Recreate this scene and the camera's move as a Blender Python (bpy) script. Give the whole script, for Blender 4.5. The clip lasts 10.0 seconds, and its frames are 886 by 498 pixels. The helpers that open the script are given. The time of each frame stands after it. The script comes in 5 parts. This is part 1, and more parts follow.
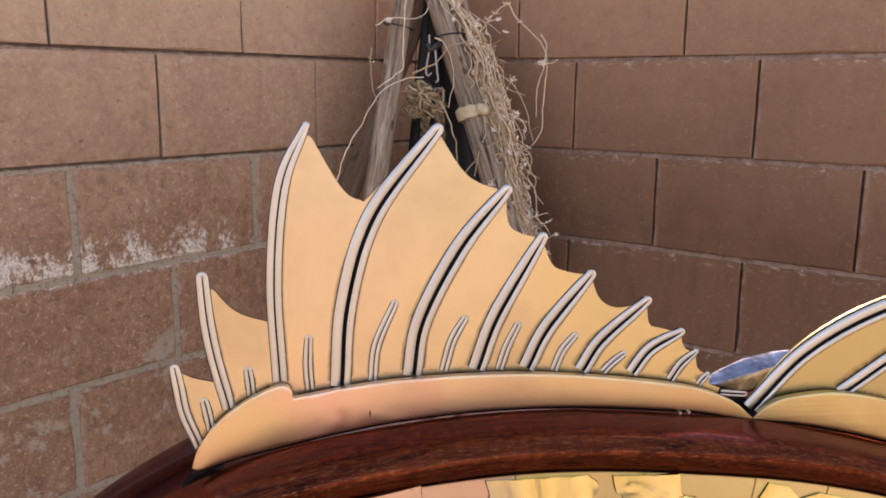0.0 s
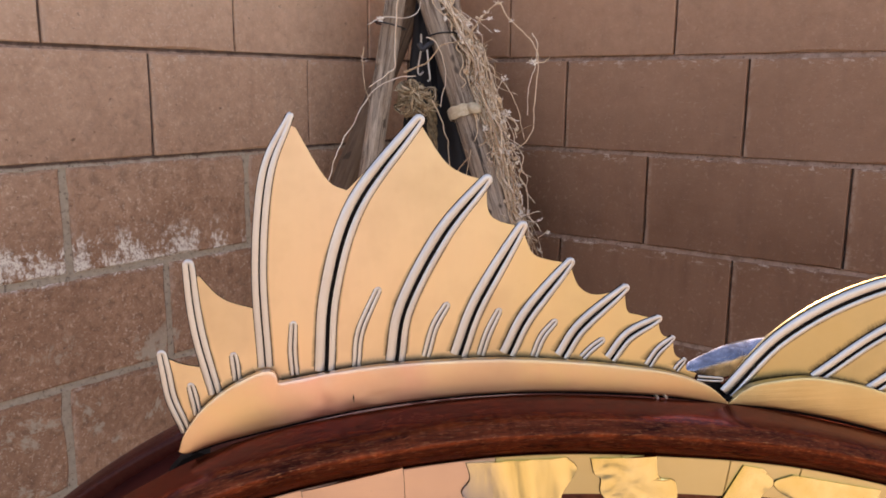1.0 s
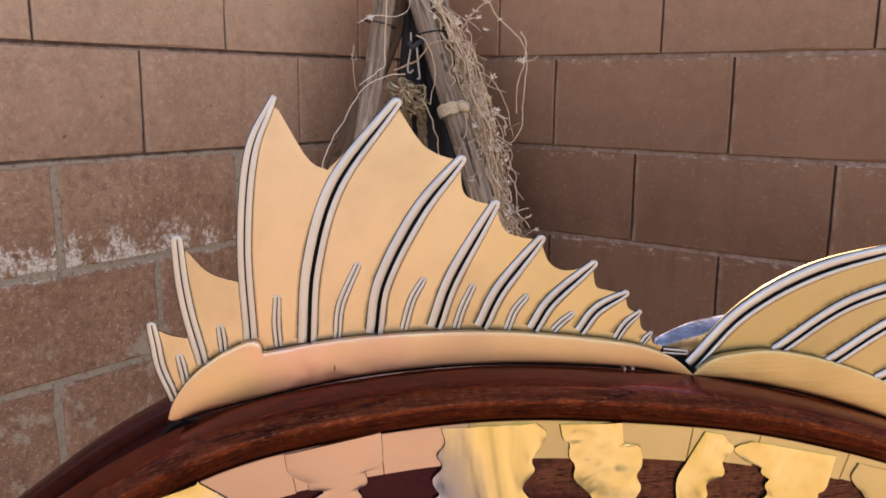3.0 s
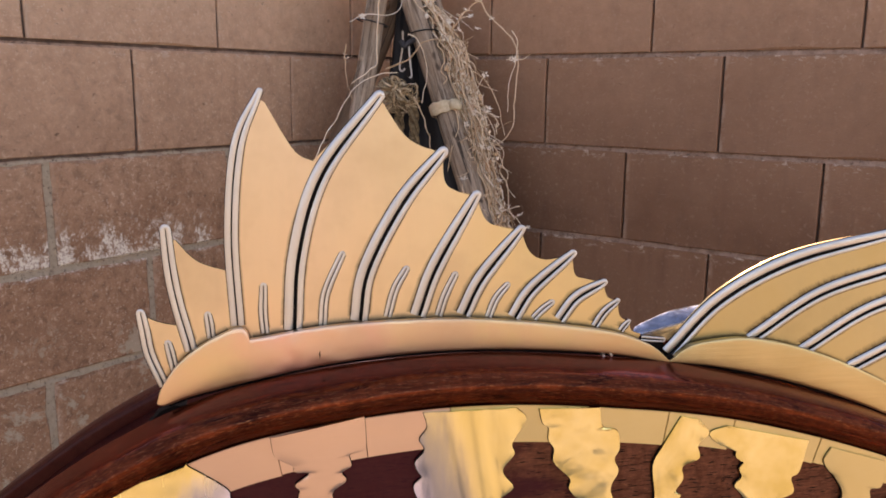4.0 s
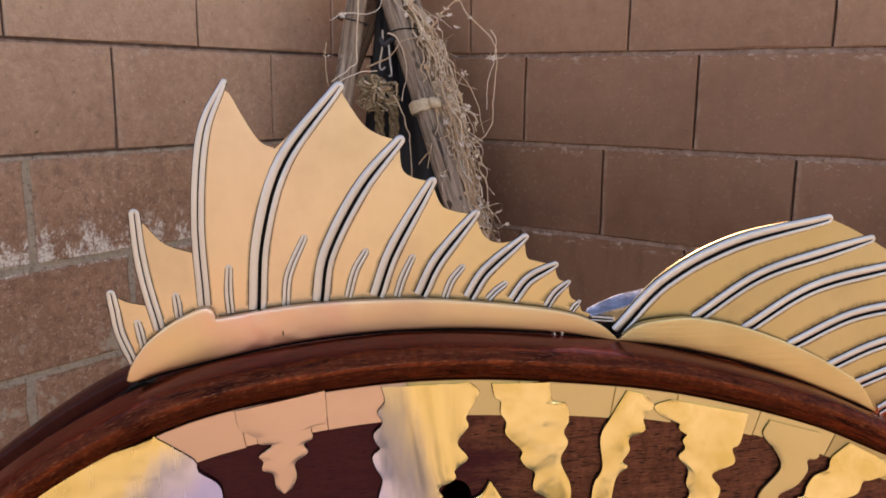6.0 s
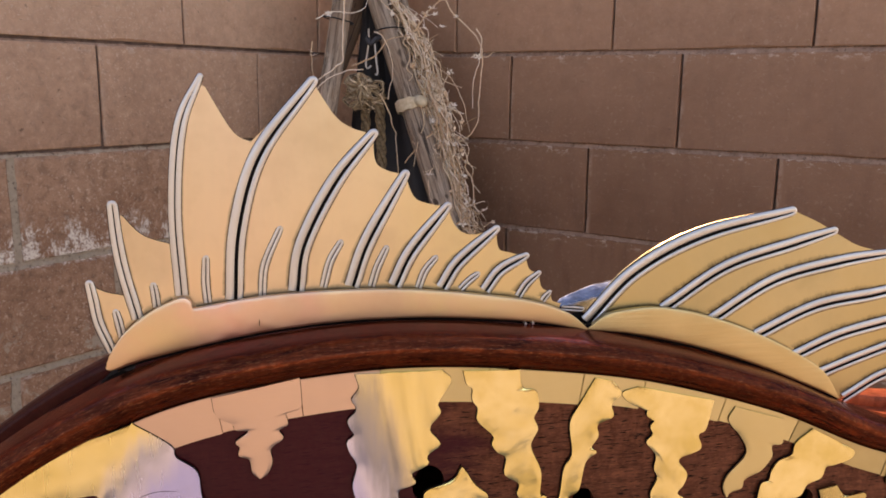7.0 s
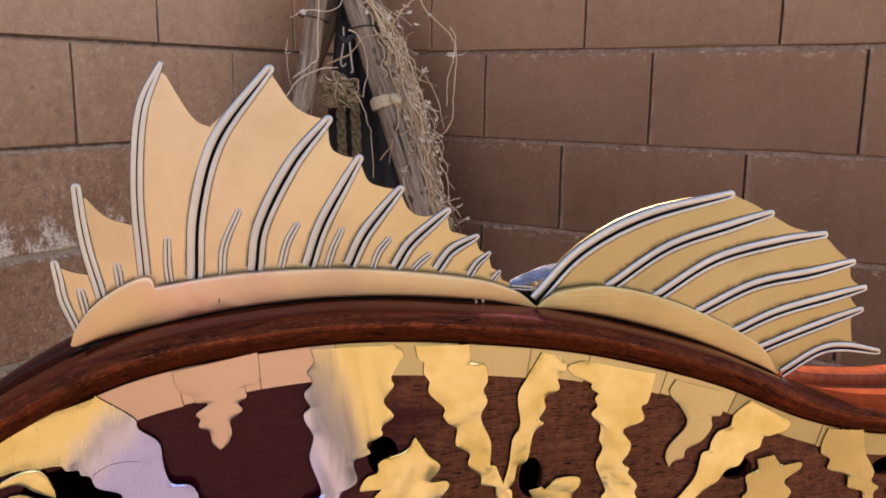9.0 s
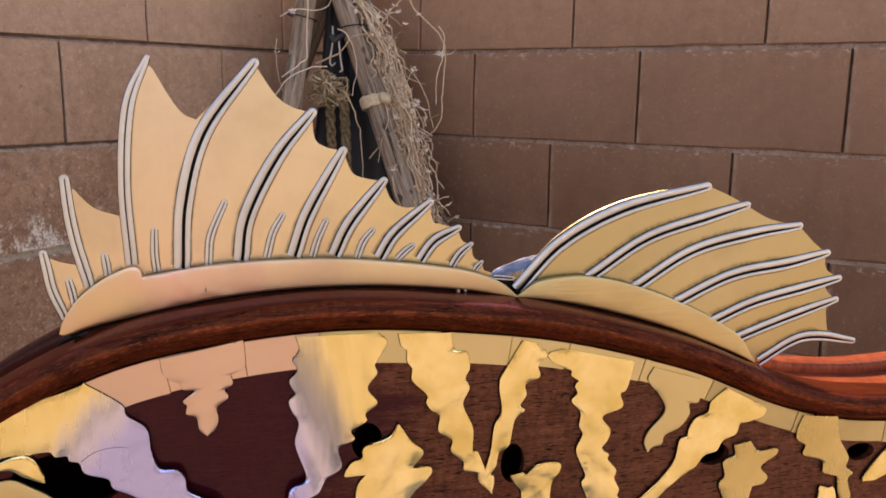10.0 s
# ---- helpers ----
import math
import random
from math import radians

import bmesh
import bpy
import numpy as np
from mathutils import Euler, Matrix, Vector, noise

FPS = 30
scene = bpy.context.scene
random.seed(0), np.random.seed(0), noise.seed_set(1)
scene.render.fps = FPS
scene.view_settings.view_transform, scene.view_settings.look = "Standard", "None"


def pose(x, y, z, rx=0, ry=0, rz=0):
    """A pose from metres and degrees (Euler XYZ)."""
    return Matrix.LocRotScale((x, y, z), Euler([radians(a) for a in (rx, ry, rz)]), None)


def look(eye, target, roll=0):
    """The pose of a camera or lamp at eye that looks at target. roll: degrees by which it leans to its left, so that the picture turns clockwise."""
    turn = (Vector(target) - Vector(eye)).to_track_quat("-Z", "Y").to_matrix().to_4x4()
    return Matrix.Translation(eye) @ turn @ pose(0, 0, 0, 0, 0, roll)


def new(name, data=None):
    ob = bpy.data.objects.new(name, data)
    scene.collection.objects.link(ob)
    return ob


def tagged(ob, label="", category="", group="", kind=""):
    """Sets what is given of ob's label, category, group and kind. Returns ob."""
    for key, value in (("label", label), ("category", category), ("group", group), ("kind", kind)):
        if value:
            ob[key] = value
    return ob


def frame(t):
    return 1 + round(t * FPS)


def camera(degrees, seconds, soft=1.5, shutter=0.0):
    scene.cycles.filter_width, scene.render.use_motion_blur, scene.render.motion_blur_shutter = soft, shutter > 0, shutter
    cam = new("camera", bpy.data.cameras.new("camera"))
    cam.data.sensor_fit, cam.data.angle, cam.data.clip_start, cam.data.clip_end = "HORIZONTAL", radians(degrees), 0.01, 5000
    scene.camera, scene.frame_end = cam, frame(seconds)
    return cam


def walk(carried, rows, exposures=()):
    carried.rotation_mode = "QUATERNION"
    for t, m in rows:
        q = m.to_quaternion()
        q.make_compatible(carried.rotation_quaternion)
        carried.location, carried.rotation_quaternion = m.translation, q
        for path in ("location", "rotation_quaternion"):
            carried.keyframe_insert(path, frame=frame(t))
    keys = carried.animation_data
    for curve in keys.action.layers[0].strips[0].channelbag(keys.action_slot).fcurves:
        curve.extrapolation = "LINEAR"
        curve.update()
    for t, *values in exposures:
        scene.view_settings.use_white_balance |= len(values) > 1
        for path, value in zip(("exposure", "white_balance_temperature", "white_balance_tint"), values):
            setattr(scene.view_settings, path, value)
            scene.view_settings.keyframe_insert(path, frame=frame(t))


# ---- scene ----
cam = camera(56.4, 10.0, 1.75)
PATH = [
    (0, (1.413, -1.679, 1.563), (0.201, -0.136, 1.177), 0.4),
    (0.5, (1.417, -1.68, 1.562), (0.21, -0.133, 1.175), 0.4),
    (1, (1.421, -1.682, 1.56), (0.22, -0.13, 1.175), 0.4),
    (1.5, (1.425, -1.684, 1.559), (0.228, -0.128, 1.174), 0.4),
    (2, (1.428, -1.686, 1.558), (0.234, -0.129, 1.173), 0.4),
    (2.5, (1.432, -1.689, 1.556), (0.24, -0.129, 1.172), 0.4),
    (4, (1.445, -1.696, 1.552), (0.27, -0.124, 1.168), 0.5),
    (4.5, (1.45, -1.698, 1.551), (0.28, -0.122, 1.167), 0.5),
    (5, (1.455, -1.7, 1.551), (0.292, -0.119, 1.167), 0.5),
    (5.5, (1.46, -1.702, 1.55), (0.304, -0.115, 1.166), 0.5),
    (7, (1.476, -1.707, 1.547), (0.351, -0.099, 1.162), 0.6),
    (7.5, (1.482, -1.709, 1.546), (0.367, -0.094, 1.161), 0.6),
    (8, (1.488, -1.711, 1.545), (0.383, -0.089, 1.16), 0.6),
    (8.5, (1.493, -1.713, 1.543), (0.397, -0.085, 1.16), 0.6),
    (9, (1.497, -1.715, 1.542), (0.41, -0.081, 1.158), 0.6),
    (9.5, (1.501, -1.717, 1.54), (0.423, -0.077, 1.156), 0.6),
    (10, (1.505, -1.72, 1.539), (0.436, -0.074, 1.156), 0.6),
]
walk(cam, [(t, look(e, a, r)) for t, e, a, r in PATH], [(0, 1.55, 10600, 32), (5, 1.37, 10600, 32), (10, 1.30, 10600, 32)])

# ---- world, sun, light ----
SUN = Vector((-0.61, 0.793, 0.65)).normalized()
world = bpy.data.worlds.new("sky")
scene.world = world
world.use_nodes = True
wn = world.node_tree
sky = wn.nodes.new("ShaderNodeTexSky")
sky.sky_type = "NISHITA"
sky.sun_disc = False
sky.sun_elevation = math.asin(SUN.z)
sky.sun_rotation = math.atan2(SUN.x, SUN.y)
sky.air_density, sky.dust_density, sky.ozone_density = 1.0, 0.6, 4.0
wn.links.new(sky.outputs[0], wn.nodes["Background"].inputs[0])
wn.nodes["Background"].inputs[1].default_value = 0.15
sun_data = bpy.data.lights.new("sun", "SUN")
sun_data.energy, sun_data.angle, sun_data.color = 5.0, radians(0.5), (1.0, 0.94, 0.84)
sun = new("sun", sun_data)
sun.matrix_world = look((0, 0, 8), Vector((0, 0, 8)) - SUN)


# ---- material helpers ----
class Mat:
    def __init__(self, name, rough=0.6, metal=0.0):
        self.m = bpy.data.materials.new(name)
        self.m.use_nodes = True
        self.t = self.m.node_tree
        self.b = self.t.nodes["Principled BSDF"]
        self.b.inputs["Roughness"].default_value = rough
        self.b.inputs["Metallic"].default_value = metal
        tc = self.node("ShaderNodeTexCoord")
        self.obj = tc.outputs["Object"]
        self.pos = self.node("ShaderNodeNewGeometry").outputs["Position"]

    def node(self, kind, **inputs):
        n = self.t.nodes.new(kind)
        for k, v in inputs.items():
            self.put(n.inputs[k.replace("_", " ")], v)
        return n

    def put(self, socket, v):
        if hasattr(v, "is_output"):
            self.t.links.new(v, socket)
        elif isinstance(v, tuple) and len(v) == 3 and socket.type == "RGBA":
            socket.default_value = (*v, 1)
        else:
            socket.default_value = v

    def scaled(self, vec, x, y, z):
        n = self.node("ShaderNodeMapping", Vector=vec)
        n.inputs["Scale"].default_value = (x, y, z)
        return n.outputs[0]

    def noise(self, vec, scale, detail=4.0, rough=0.55, distort=0.0):
        n = self.node("ShaderNodeTexNoise", Vector=vec, Scale=scale, Detail=detail, Roughness=rough, Distortion=distort)
        return n.outputs["Fac"]

    def ramp(self, fac, *stops):
        n = self.node("ShaderNodeValToRGB", Fac=fac)
        el = n.color_ramp.elements
        while len(el) < len(stops):
            el.new(0.5)
        for e, (p, c) in zip(el, stops):
            e.position = p
            e.color = (*c, 1) if isinstance(c, tuple) else (c, c, c, 1)
        return n.outputs["Color"]

    def mix(self, fac, a, b, how="MIX"):
        n = self.node("ShaderNodeMix")
        n.data_type, n.blend_type = "RGBA", how
        for i, v in ((0, fac), (6, a), (7, b)):
            self.put(n.inputs[i], v)
        return n.outputs[2]

    def math(self, op, a, b=0.0):
        n = self.node("ShaderNodeMath")
        n.operation = op
        self.put(n.inputs[0], a)
        self.put(n.inputs[1], b)
        return n.outputs[0]

    def bump(self, height, strength=0.3, dist=0.001, base=None):
        n = self.node("ShaderNodeBump", Height=height, Strength=strength, Distance=dist)
        if base is not None:
            self.put(n.inputs["Normal"], base)
        self.put(self.b.inputs["Normal"], n.outputs[0])
        return n.outputs[0]

    def color(self, v):
        self.put(self.b.inputs["Base Color"], v)
        return self

    def roughness(self, v):
        self.put(self.b.inputs["Roughness"], v)
        return self


def block_material():
    M = Mat("brown_painted_block", 0.85)
    p = M.pos
    rnd = M.node("ShaderNodeObjectInfo").outputs["Random"]
    xyz = M.node("ShaderNodeSeparateXYZ", Vector=p)
    west = M.math("LESS_THAN", xyz.outputs[0], 0.03)

    def ramp_z(lo, hi):
        n = M.node("ShaderNodeMapRange", Value=xyz.outputs[2])
        n.inputs["From Min"].default_value, n.inputs["From Max"].default_value = lo, hi
        return n.outputs[0]

    def on_west(fac, k=1.0):
        return M.math("MULTIPLY", M.math("MULTIPLY", west, k), fac)

    # smooth brown paint, a little different on each block, patchy where it was rolled on
    base = M.mix(rnd, (0.19, 0.086, 0.045), (0.275, 0.132, 0.072))
    base = M.mix(M.ramp(M.noise(p, 6, 5, 0.6), (0.35, 0.0), (0.7, 0.8)), base, (0.285, 0.141, 0.081))
    rolled = M.noise(M.scaled(p, 1, 1, 0.25), 26, 4, 0.6)
    base = M.mix(M.ramp(rolled, (0.5, 0.0), (0.7, 0.5)), base, (0.165, 0.078, 0.046))
    # the bare, sandy west wall, also made paler for the stronger light on it
    sandy = M.mix(M.ramp(M.noise(p, 10, 5, 0.6), (0.35, 0.0), (0.65, 1.0)), (0.37, 0.19, 0.108), (0.49, 0.265, 0.156))
    base = M.mix(on_west(0.8), base, sandy)
    grain = M.noise(p, 260, 3, 0.6)
    base = M.mix(M.ramp(grain, (0.36, 0.30), (0.50, 0.0)), base, (0.19, 0.098, 0.065))
    mottle = M.noise(p, 55, 5, 0.65, 0.5)
    base = M.mix(on_west(M.ramp(mottle, (0.34, 0.7), (0.48, 0.0))), base, (0.20, 0.098, 0.055))
    base = M.mix(on_west(M.ramp(mottle, (0.54, 0.0), (0.68, 0.55))), base, (0.58, 0.35, 0.225))
    # dust, plus the brighter light up high put into the colour, thinning unevenly downwards
    dust_light = M.math("ADD", ramp_z(1.26, 1.86), M.math("MULTIPLY", M.math("SUBTRACT", M.noise(p, 4, 5, 0.65), 0.5), 0.5))
    veil = M.math("MULTIPLY", M.ramp(dust_light, (0.0, 0.0), (1.0, 1.0)), M.ramp(M.noise(p, 30, 5, 0.7), (0.25, 0.5), (0.75, 0.95)))
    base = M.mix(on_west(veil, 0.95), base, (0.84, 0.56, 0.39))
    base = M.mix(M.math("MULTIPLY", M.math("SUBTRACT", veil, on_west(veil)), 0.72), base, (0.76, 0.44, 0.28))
    # chips down to the pale aggregate, and open pits
    worn = M.ramp(M.noise(p, 5, 3, 0.5), (0.38, 0.3), (0.62, 1.0))
    chips = M.math("MULTIPLY", M.ramp(M.noise(p, 112, 3, 0.55, 0.4), (0.595, 0.0), (0.665, 0.8)), worn)
    base = M.mix(M.math("MULTIPLY", chips, M.math("ADD", M.math("MULTIPLY", west, 0.75), 0.25)), base, (0.68, 0.48, 0.34))
    specks = M.math("MULTIPLY", M.ramp(M.noise(p, 210, 2, 0.5), (0.63, 0.0), (0.69, 0.6)), worn)
    base = M.mix(M.math("MULTIPLY", specks, M.math("ADD", M.math("MULTIPLY", west, 0.85), 0.15)), base, (0.74, 0.56, 0.43))
    pit = M.ramp(M.noise(M.scaled(p, 1, 1, 1.5), 78, 4, 0.6, 0.6), (0.27, 0.6), (0.35, 0.0))
    pit = M.math("MULTIPLY", pit, M.math("ADD", M.math("MULTIPLY", west, 0.35), 0.65))
    base = M.mix(pit, base, (0.10, 0.052, 0.034))
    # white salts that bloom above a bed joint of the west wall
    low = ramp_z(1.305, 1.215)
    under = ramp_z(1.203, 1.220)
    far = M.node("ShaderNodeMapRange", Value=xyz.outputs[1])
    far.inputs["From Min"].default_value, far.inputs["From Max"].default_value = -0.48, -0.70
    m = M.math("MULTIPLY", M.math("MULTIPLY", low, under), M.math("MULTIPLY", far.outputs[0], west))
    salt = M.math("ADD", M.math("MULTIPLY", M.noise(M.scaled(p, 1, 1, 0.7), 110, 6, 0.75), 0.55), M.math("MULTIPLY", M.noise(M.scaled(p, 1, 1, 0.6), 22, 4, 0.65), 0.55))
    fac = M.ramp(M.math("ADD", salt, M.math("MULTIPLY", m, 0.10)), (0.585, 0.0), (0.66, 1.0))
    fac = M.math("MULTIPLY", fac, M.ramp(m, (0.03, 0.0), (0.30, 1.0)))
    fac = M.math("MULTIPLY", fac, M.ramp(M.noise(p, 230, 3, 0.6), (0.36, 0.2), (0.50, 1.0)))
    base = M.mix(fac, base, (0.86, 0.78, 0.66))
    # patches of grey cement low on the west wall
    cement = M.ramp(M.noise(p, 11, 7, 0.72, 0.3), (0.56, 0.0), (0.60, 0.8))
    base = M.mix(M.math("MULTIPLY", on_west(cement), ramp_z(1.16, 1.04)), base, (0.50, 0.415, 0.305))
    # pale scratches
    scr = M.noise(M.scaled(p, 5, 5, 60), 6, 4, 0.6, 1.2)
    base = M.mix(M.math("MULTIPLY", M.ramp(scr, (0.69, 0.0), (0.73, 1.0)), 0.35), base, (0.58, 0.46, 0.38))
    # paint chipped off along the upper arris
    rise = M.node("ShaderNodeMapRange", Value=M.node("ShaderNodeSeparateXYZ", Vector=M.obj).outputs[2])
    rise.inputs["From Min"].default_value, rise.inputs["From Max"].default_value = 0.172, 0.191
    chip = M.math("MULTIPLY", rise.outputs[0], M.ramp(M.noise(M.scaled(p, 1, 1, 2.0), 34, 6, 0.75), (0.55, 0.0), (0.60, 0.8)))
    base = M.mix(chip, base, (0.64, 0.49, 0.385))
    near = M.node("ShaderNodeMapRange", Value=M.node("ShaderNodeSeparateXYZ", Vector=M.obj).outputs[0])
    near.inputs["From Min"].default_value, near.inputs["From Max"].default_value = 0.012, 0.001
    chip = M.math("MULTIPLY", near.outputs[0], M.ramp(M.noise(M.scaled(p, 1, 1, 0.6), 40, 6, 0.75), (0.46, 0.0), (0.58, 0.6)))
    base = M.mix(chip, base, (0.56, 0.40, 0.30))
    M.color(base)
    fine = M.ramp(M.noise(p, 330, 2, 0.5), (0.30, 0.0), (0.42, 1.0))
    h = M.math("ADD", M.math("MULTIPLY", grain, 0.5), M.math("MULTIPLY", fine, 0.6))
    n1 = M.bump(M.noise(p, 38, 4, 0.6), 0.35, 0.004)
    n1 = M.bump(M.math("SUBTRACT", 1.0, pit), 0.6, 0.003, n1)
    M.bump(h, 0.4, 0.0014, n1)
    return M.m


def mortar_material(name, dark, light):
    """Mortar, bare and grey low on the west wall, under paint between the given tones elsewhere."""
    M = Mat(name, 0.95)
    p = M.pos
    x = M.node("ShaderNodeSeparateXYZ", Vector=p)
    lo = M.node("ShaderNodeMapRange", Value=x.outputs[2])
    lo.inputs["From Min"].default_value, lo.inputs["From Max"].default_value = 1.435, 1.405
    west = M.math("LESS_THAN", x.outputs[0], 0.03)
    edge = M.math("ADD", M.math("MULTIPLY", lo.outputs[0], west), M.math("MULTIPLY", M.math("SUBTRACT", M.noise(p, 25, 3), 0.5), 0.5))
    bare = M.mix(M.noise(p, 90, 4), (0.33, 0.262, 0.186), (0.56, 0.46, 0.345))
    painted = M.mix(M.ramp(M.noise(p, 45, 5, 0.7), (0.35, 0.0), (0.65, 1.0)), dark, light)
    col = M.mix(M.ramp(edge, (0.45, 0.0), (0.62, 1.0)), painted, bare)
    M.color(M.mix(M.ramp(M.noise(p, 150, 3, 0.6), (0.33, 0.7), (0.42, 0.0)), col, (0.12, 0.08, 0.06)))
    M.bump(M.noise(p, 240, 4, 0.7), 0.6, 0.002)
    return M.m


def metal_material(name, a, b, rough, hammered=0.0, brush=(2, 2, 2), patch=9, clouds=0.4, lines=0.14, split=(0.35, 0.68), run=None, soot=None, gleam=None):
    """Brushed sheet metal. run: (u0, u1, stops), how a reflected tint put into the colour changes along its length;
    soot: strength of a dark film that thins across the strip, and how combed it is;
    gleam: (u, v, du, dv, soft), a line past which a violet reflection is put into the colour, over what width, and how
    clear its yellow and grey stages are."""
    M = Mat(name, rough, 1.0)
    p = M.obj
    tone = M.noise(p, patch, 4, 0.6)
    col = M.mix(M.ramp(tone, (split[0], 0.0), (split[1], 1.0)), a, b)
    sep = M.node("ShaderNodeSeparateXYZ", Vector=p)
    if run:
        r = M.node("ShaderNodeMapRange", Value=M.math("ADD", sep.outputs[0], M.math("MULTIPLY", M.math("SUBTRACT", M.noise(p, 22, 3), 0.5), 0.05)))
        r.inputs["From Min"].default_value, r.inputs["From Max"].default_value = run[0] * 0.001, run[1] * 0.001
        col = M.mix(0.7, col, M.ramp(r.outputs[0], *run[2]))
    streak = M.noise(M.scaled(p, *brush), 160, 3, 0.6)
    smear = M.noise(p, 28, 4, 0.6)
    # a thin film of tarnish, in faint clouds and along the brushing
    film = M.math("MULTIPLY", M.ramp(smear, (0.45, 0.0), (0.75, 1.0)), clouds * 0.5)
    col = M.mix(film, col, tuple(c * k for c, k in zip(a, (0.78, 0.72, 0.62))))
    col = M.mix(M.ramp(streak, (0.35, lines * 0.35), (0.6, 0.0)), col, tuple(c * 0.72 for c in a))
    if gleam:
        # violet reflection put into the colour past a line across the plate
        u, v, du, dv, soft, deep = gleam
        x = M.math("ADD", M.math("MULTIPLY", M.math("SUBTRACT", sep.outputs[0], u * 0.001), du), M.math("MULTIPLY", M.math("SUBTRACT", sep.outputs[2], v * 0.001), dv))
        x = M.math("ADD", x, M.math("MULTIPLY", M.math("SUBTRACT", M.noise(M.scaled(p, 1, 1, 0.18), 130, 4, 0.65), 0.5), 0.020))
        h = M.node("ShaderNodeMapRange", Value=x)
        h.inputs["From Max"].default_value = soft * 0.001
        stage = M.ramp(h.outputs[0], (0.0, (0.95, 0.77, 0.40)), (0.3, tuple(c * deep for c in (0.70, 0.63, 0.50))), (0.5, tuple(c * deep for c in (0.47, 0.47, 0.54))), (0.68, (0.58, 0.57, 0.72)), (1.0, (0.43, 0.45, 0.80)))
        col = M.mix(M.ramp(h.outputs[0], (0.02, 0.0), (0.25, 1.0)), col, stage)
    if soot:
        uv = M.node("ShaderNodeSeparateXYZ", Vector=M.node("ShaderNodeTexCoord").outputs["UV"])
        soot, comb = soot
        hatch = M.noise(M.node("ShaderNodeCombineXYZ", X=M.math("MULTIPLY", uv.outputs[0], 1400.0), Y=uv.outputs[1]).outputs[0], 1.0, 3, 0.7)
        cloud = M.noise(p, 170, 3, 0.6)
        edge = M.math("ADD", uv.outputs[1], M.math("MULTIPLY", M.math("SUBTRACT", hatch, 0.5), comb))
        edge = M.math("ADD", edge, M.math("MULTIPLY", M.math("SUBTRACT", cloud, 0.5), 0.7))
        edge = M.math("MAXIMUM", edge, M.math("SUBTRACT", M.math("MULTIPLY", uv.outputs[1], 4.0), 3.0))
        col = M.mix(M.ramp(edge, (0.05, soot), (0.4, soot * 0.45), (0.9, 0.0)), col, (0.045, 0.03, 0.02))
    M.color(col)
    r = M.math("ADD", M.math("MULTIPLY", streak, 0.20), M.math("MULTIPLY", smear, clouds * 0.35))
    M.roughness(M.math("ADD", r, rough - 0.16))
    n = M.bump(streak, lines, 0.0003)
    if hammered:
        n = M.bump(M.noise(p, 260, 3.0, 0.6), hammered * 0.9, 0.001, n)
        n = M.bump(M.noise(p, 60, 2.0, 0.45, 0.4), hammered * 0.75, 0.004, n)
        cells = M.node("ShaderNodeTexVoronoi", Vector=p, Scale=150.0)
        cells.feature = "SMOOTH_F1"
        M.bump(cells.outputs["Distance"], hammered * 1.3, 0.0015, n)
    return M.m


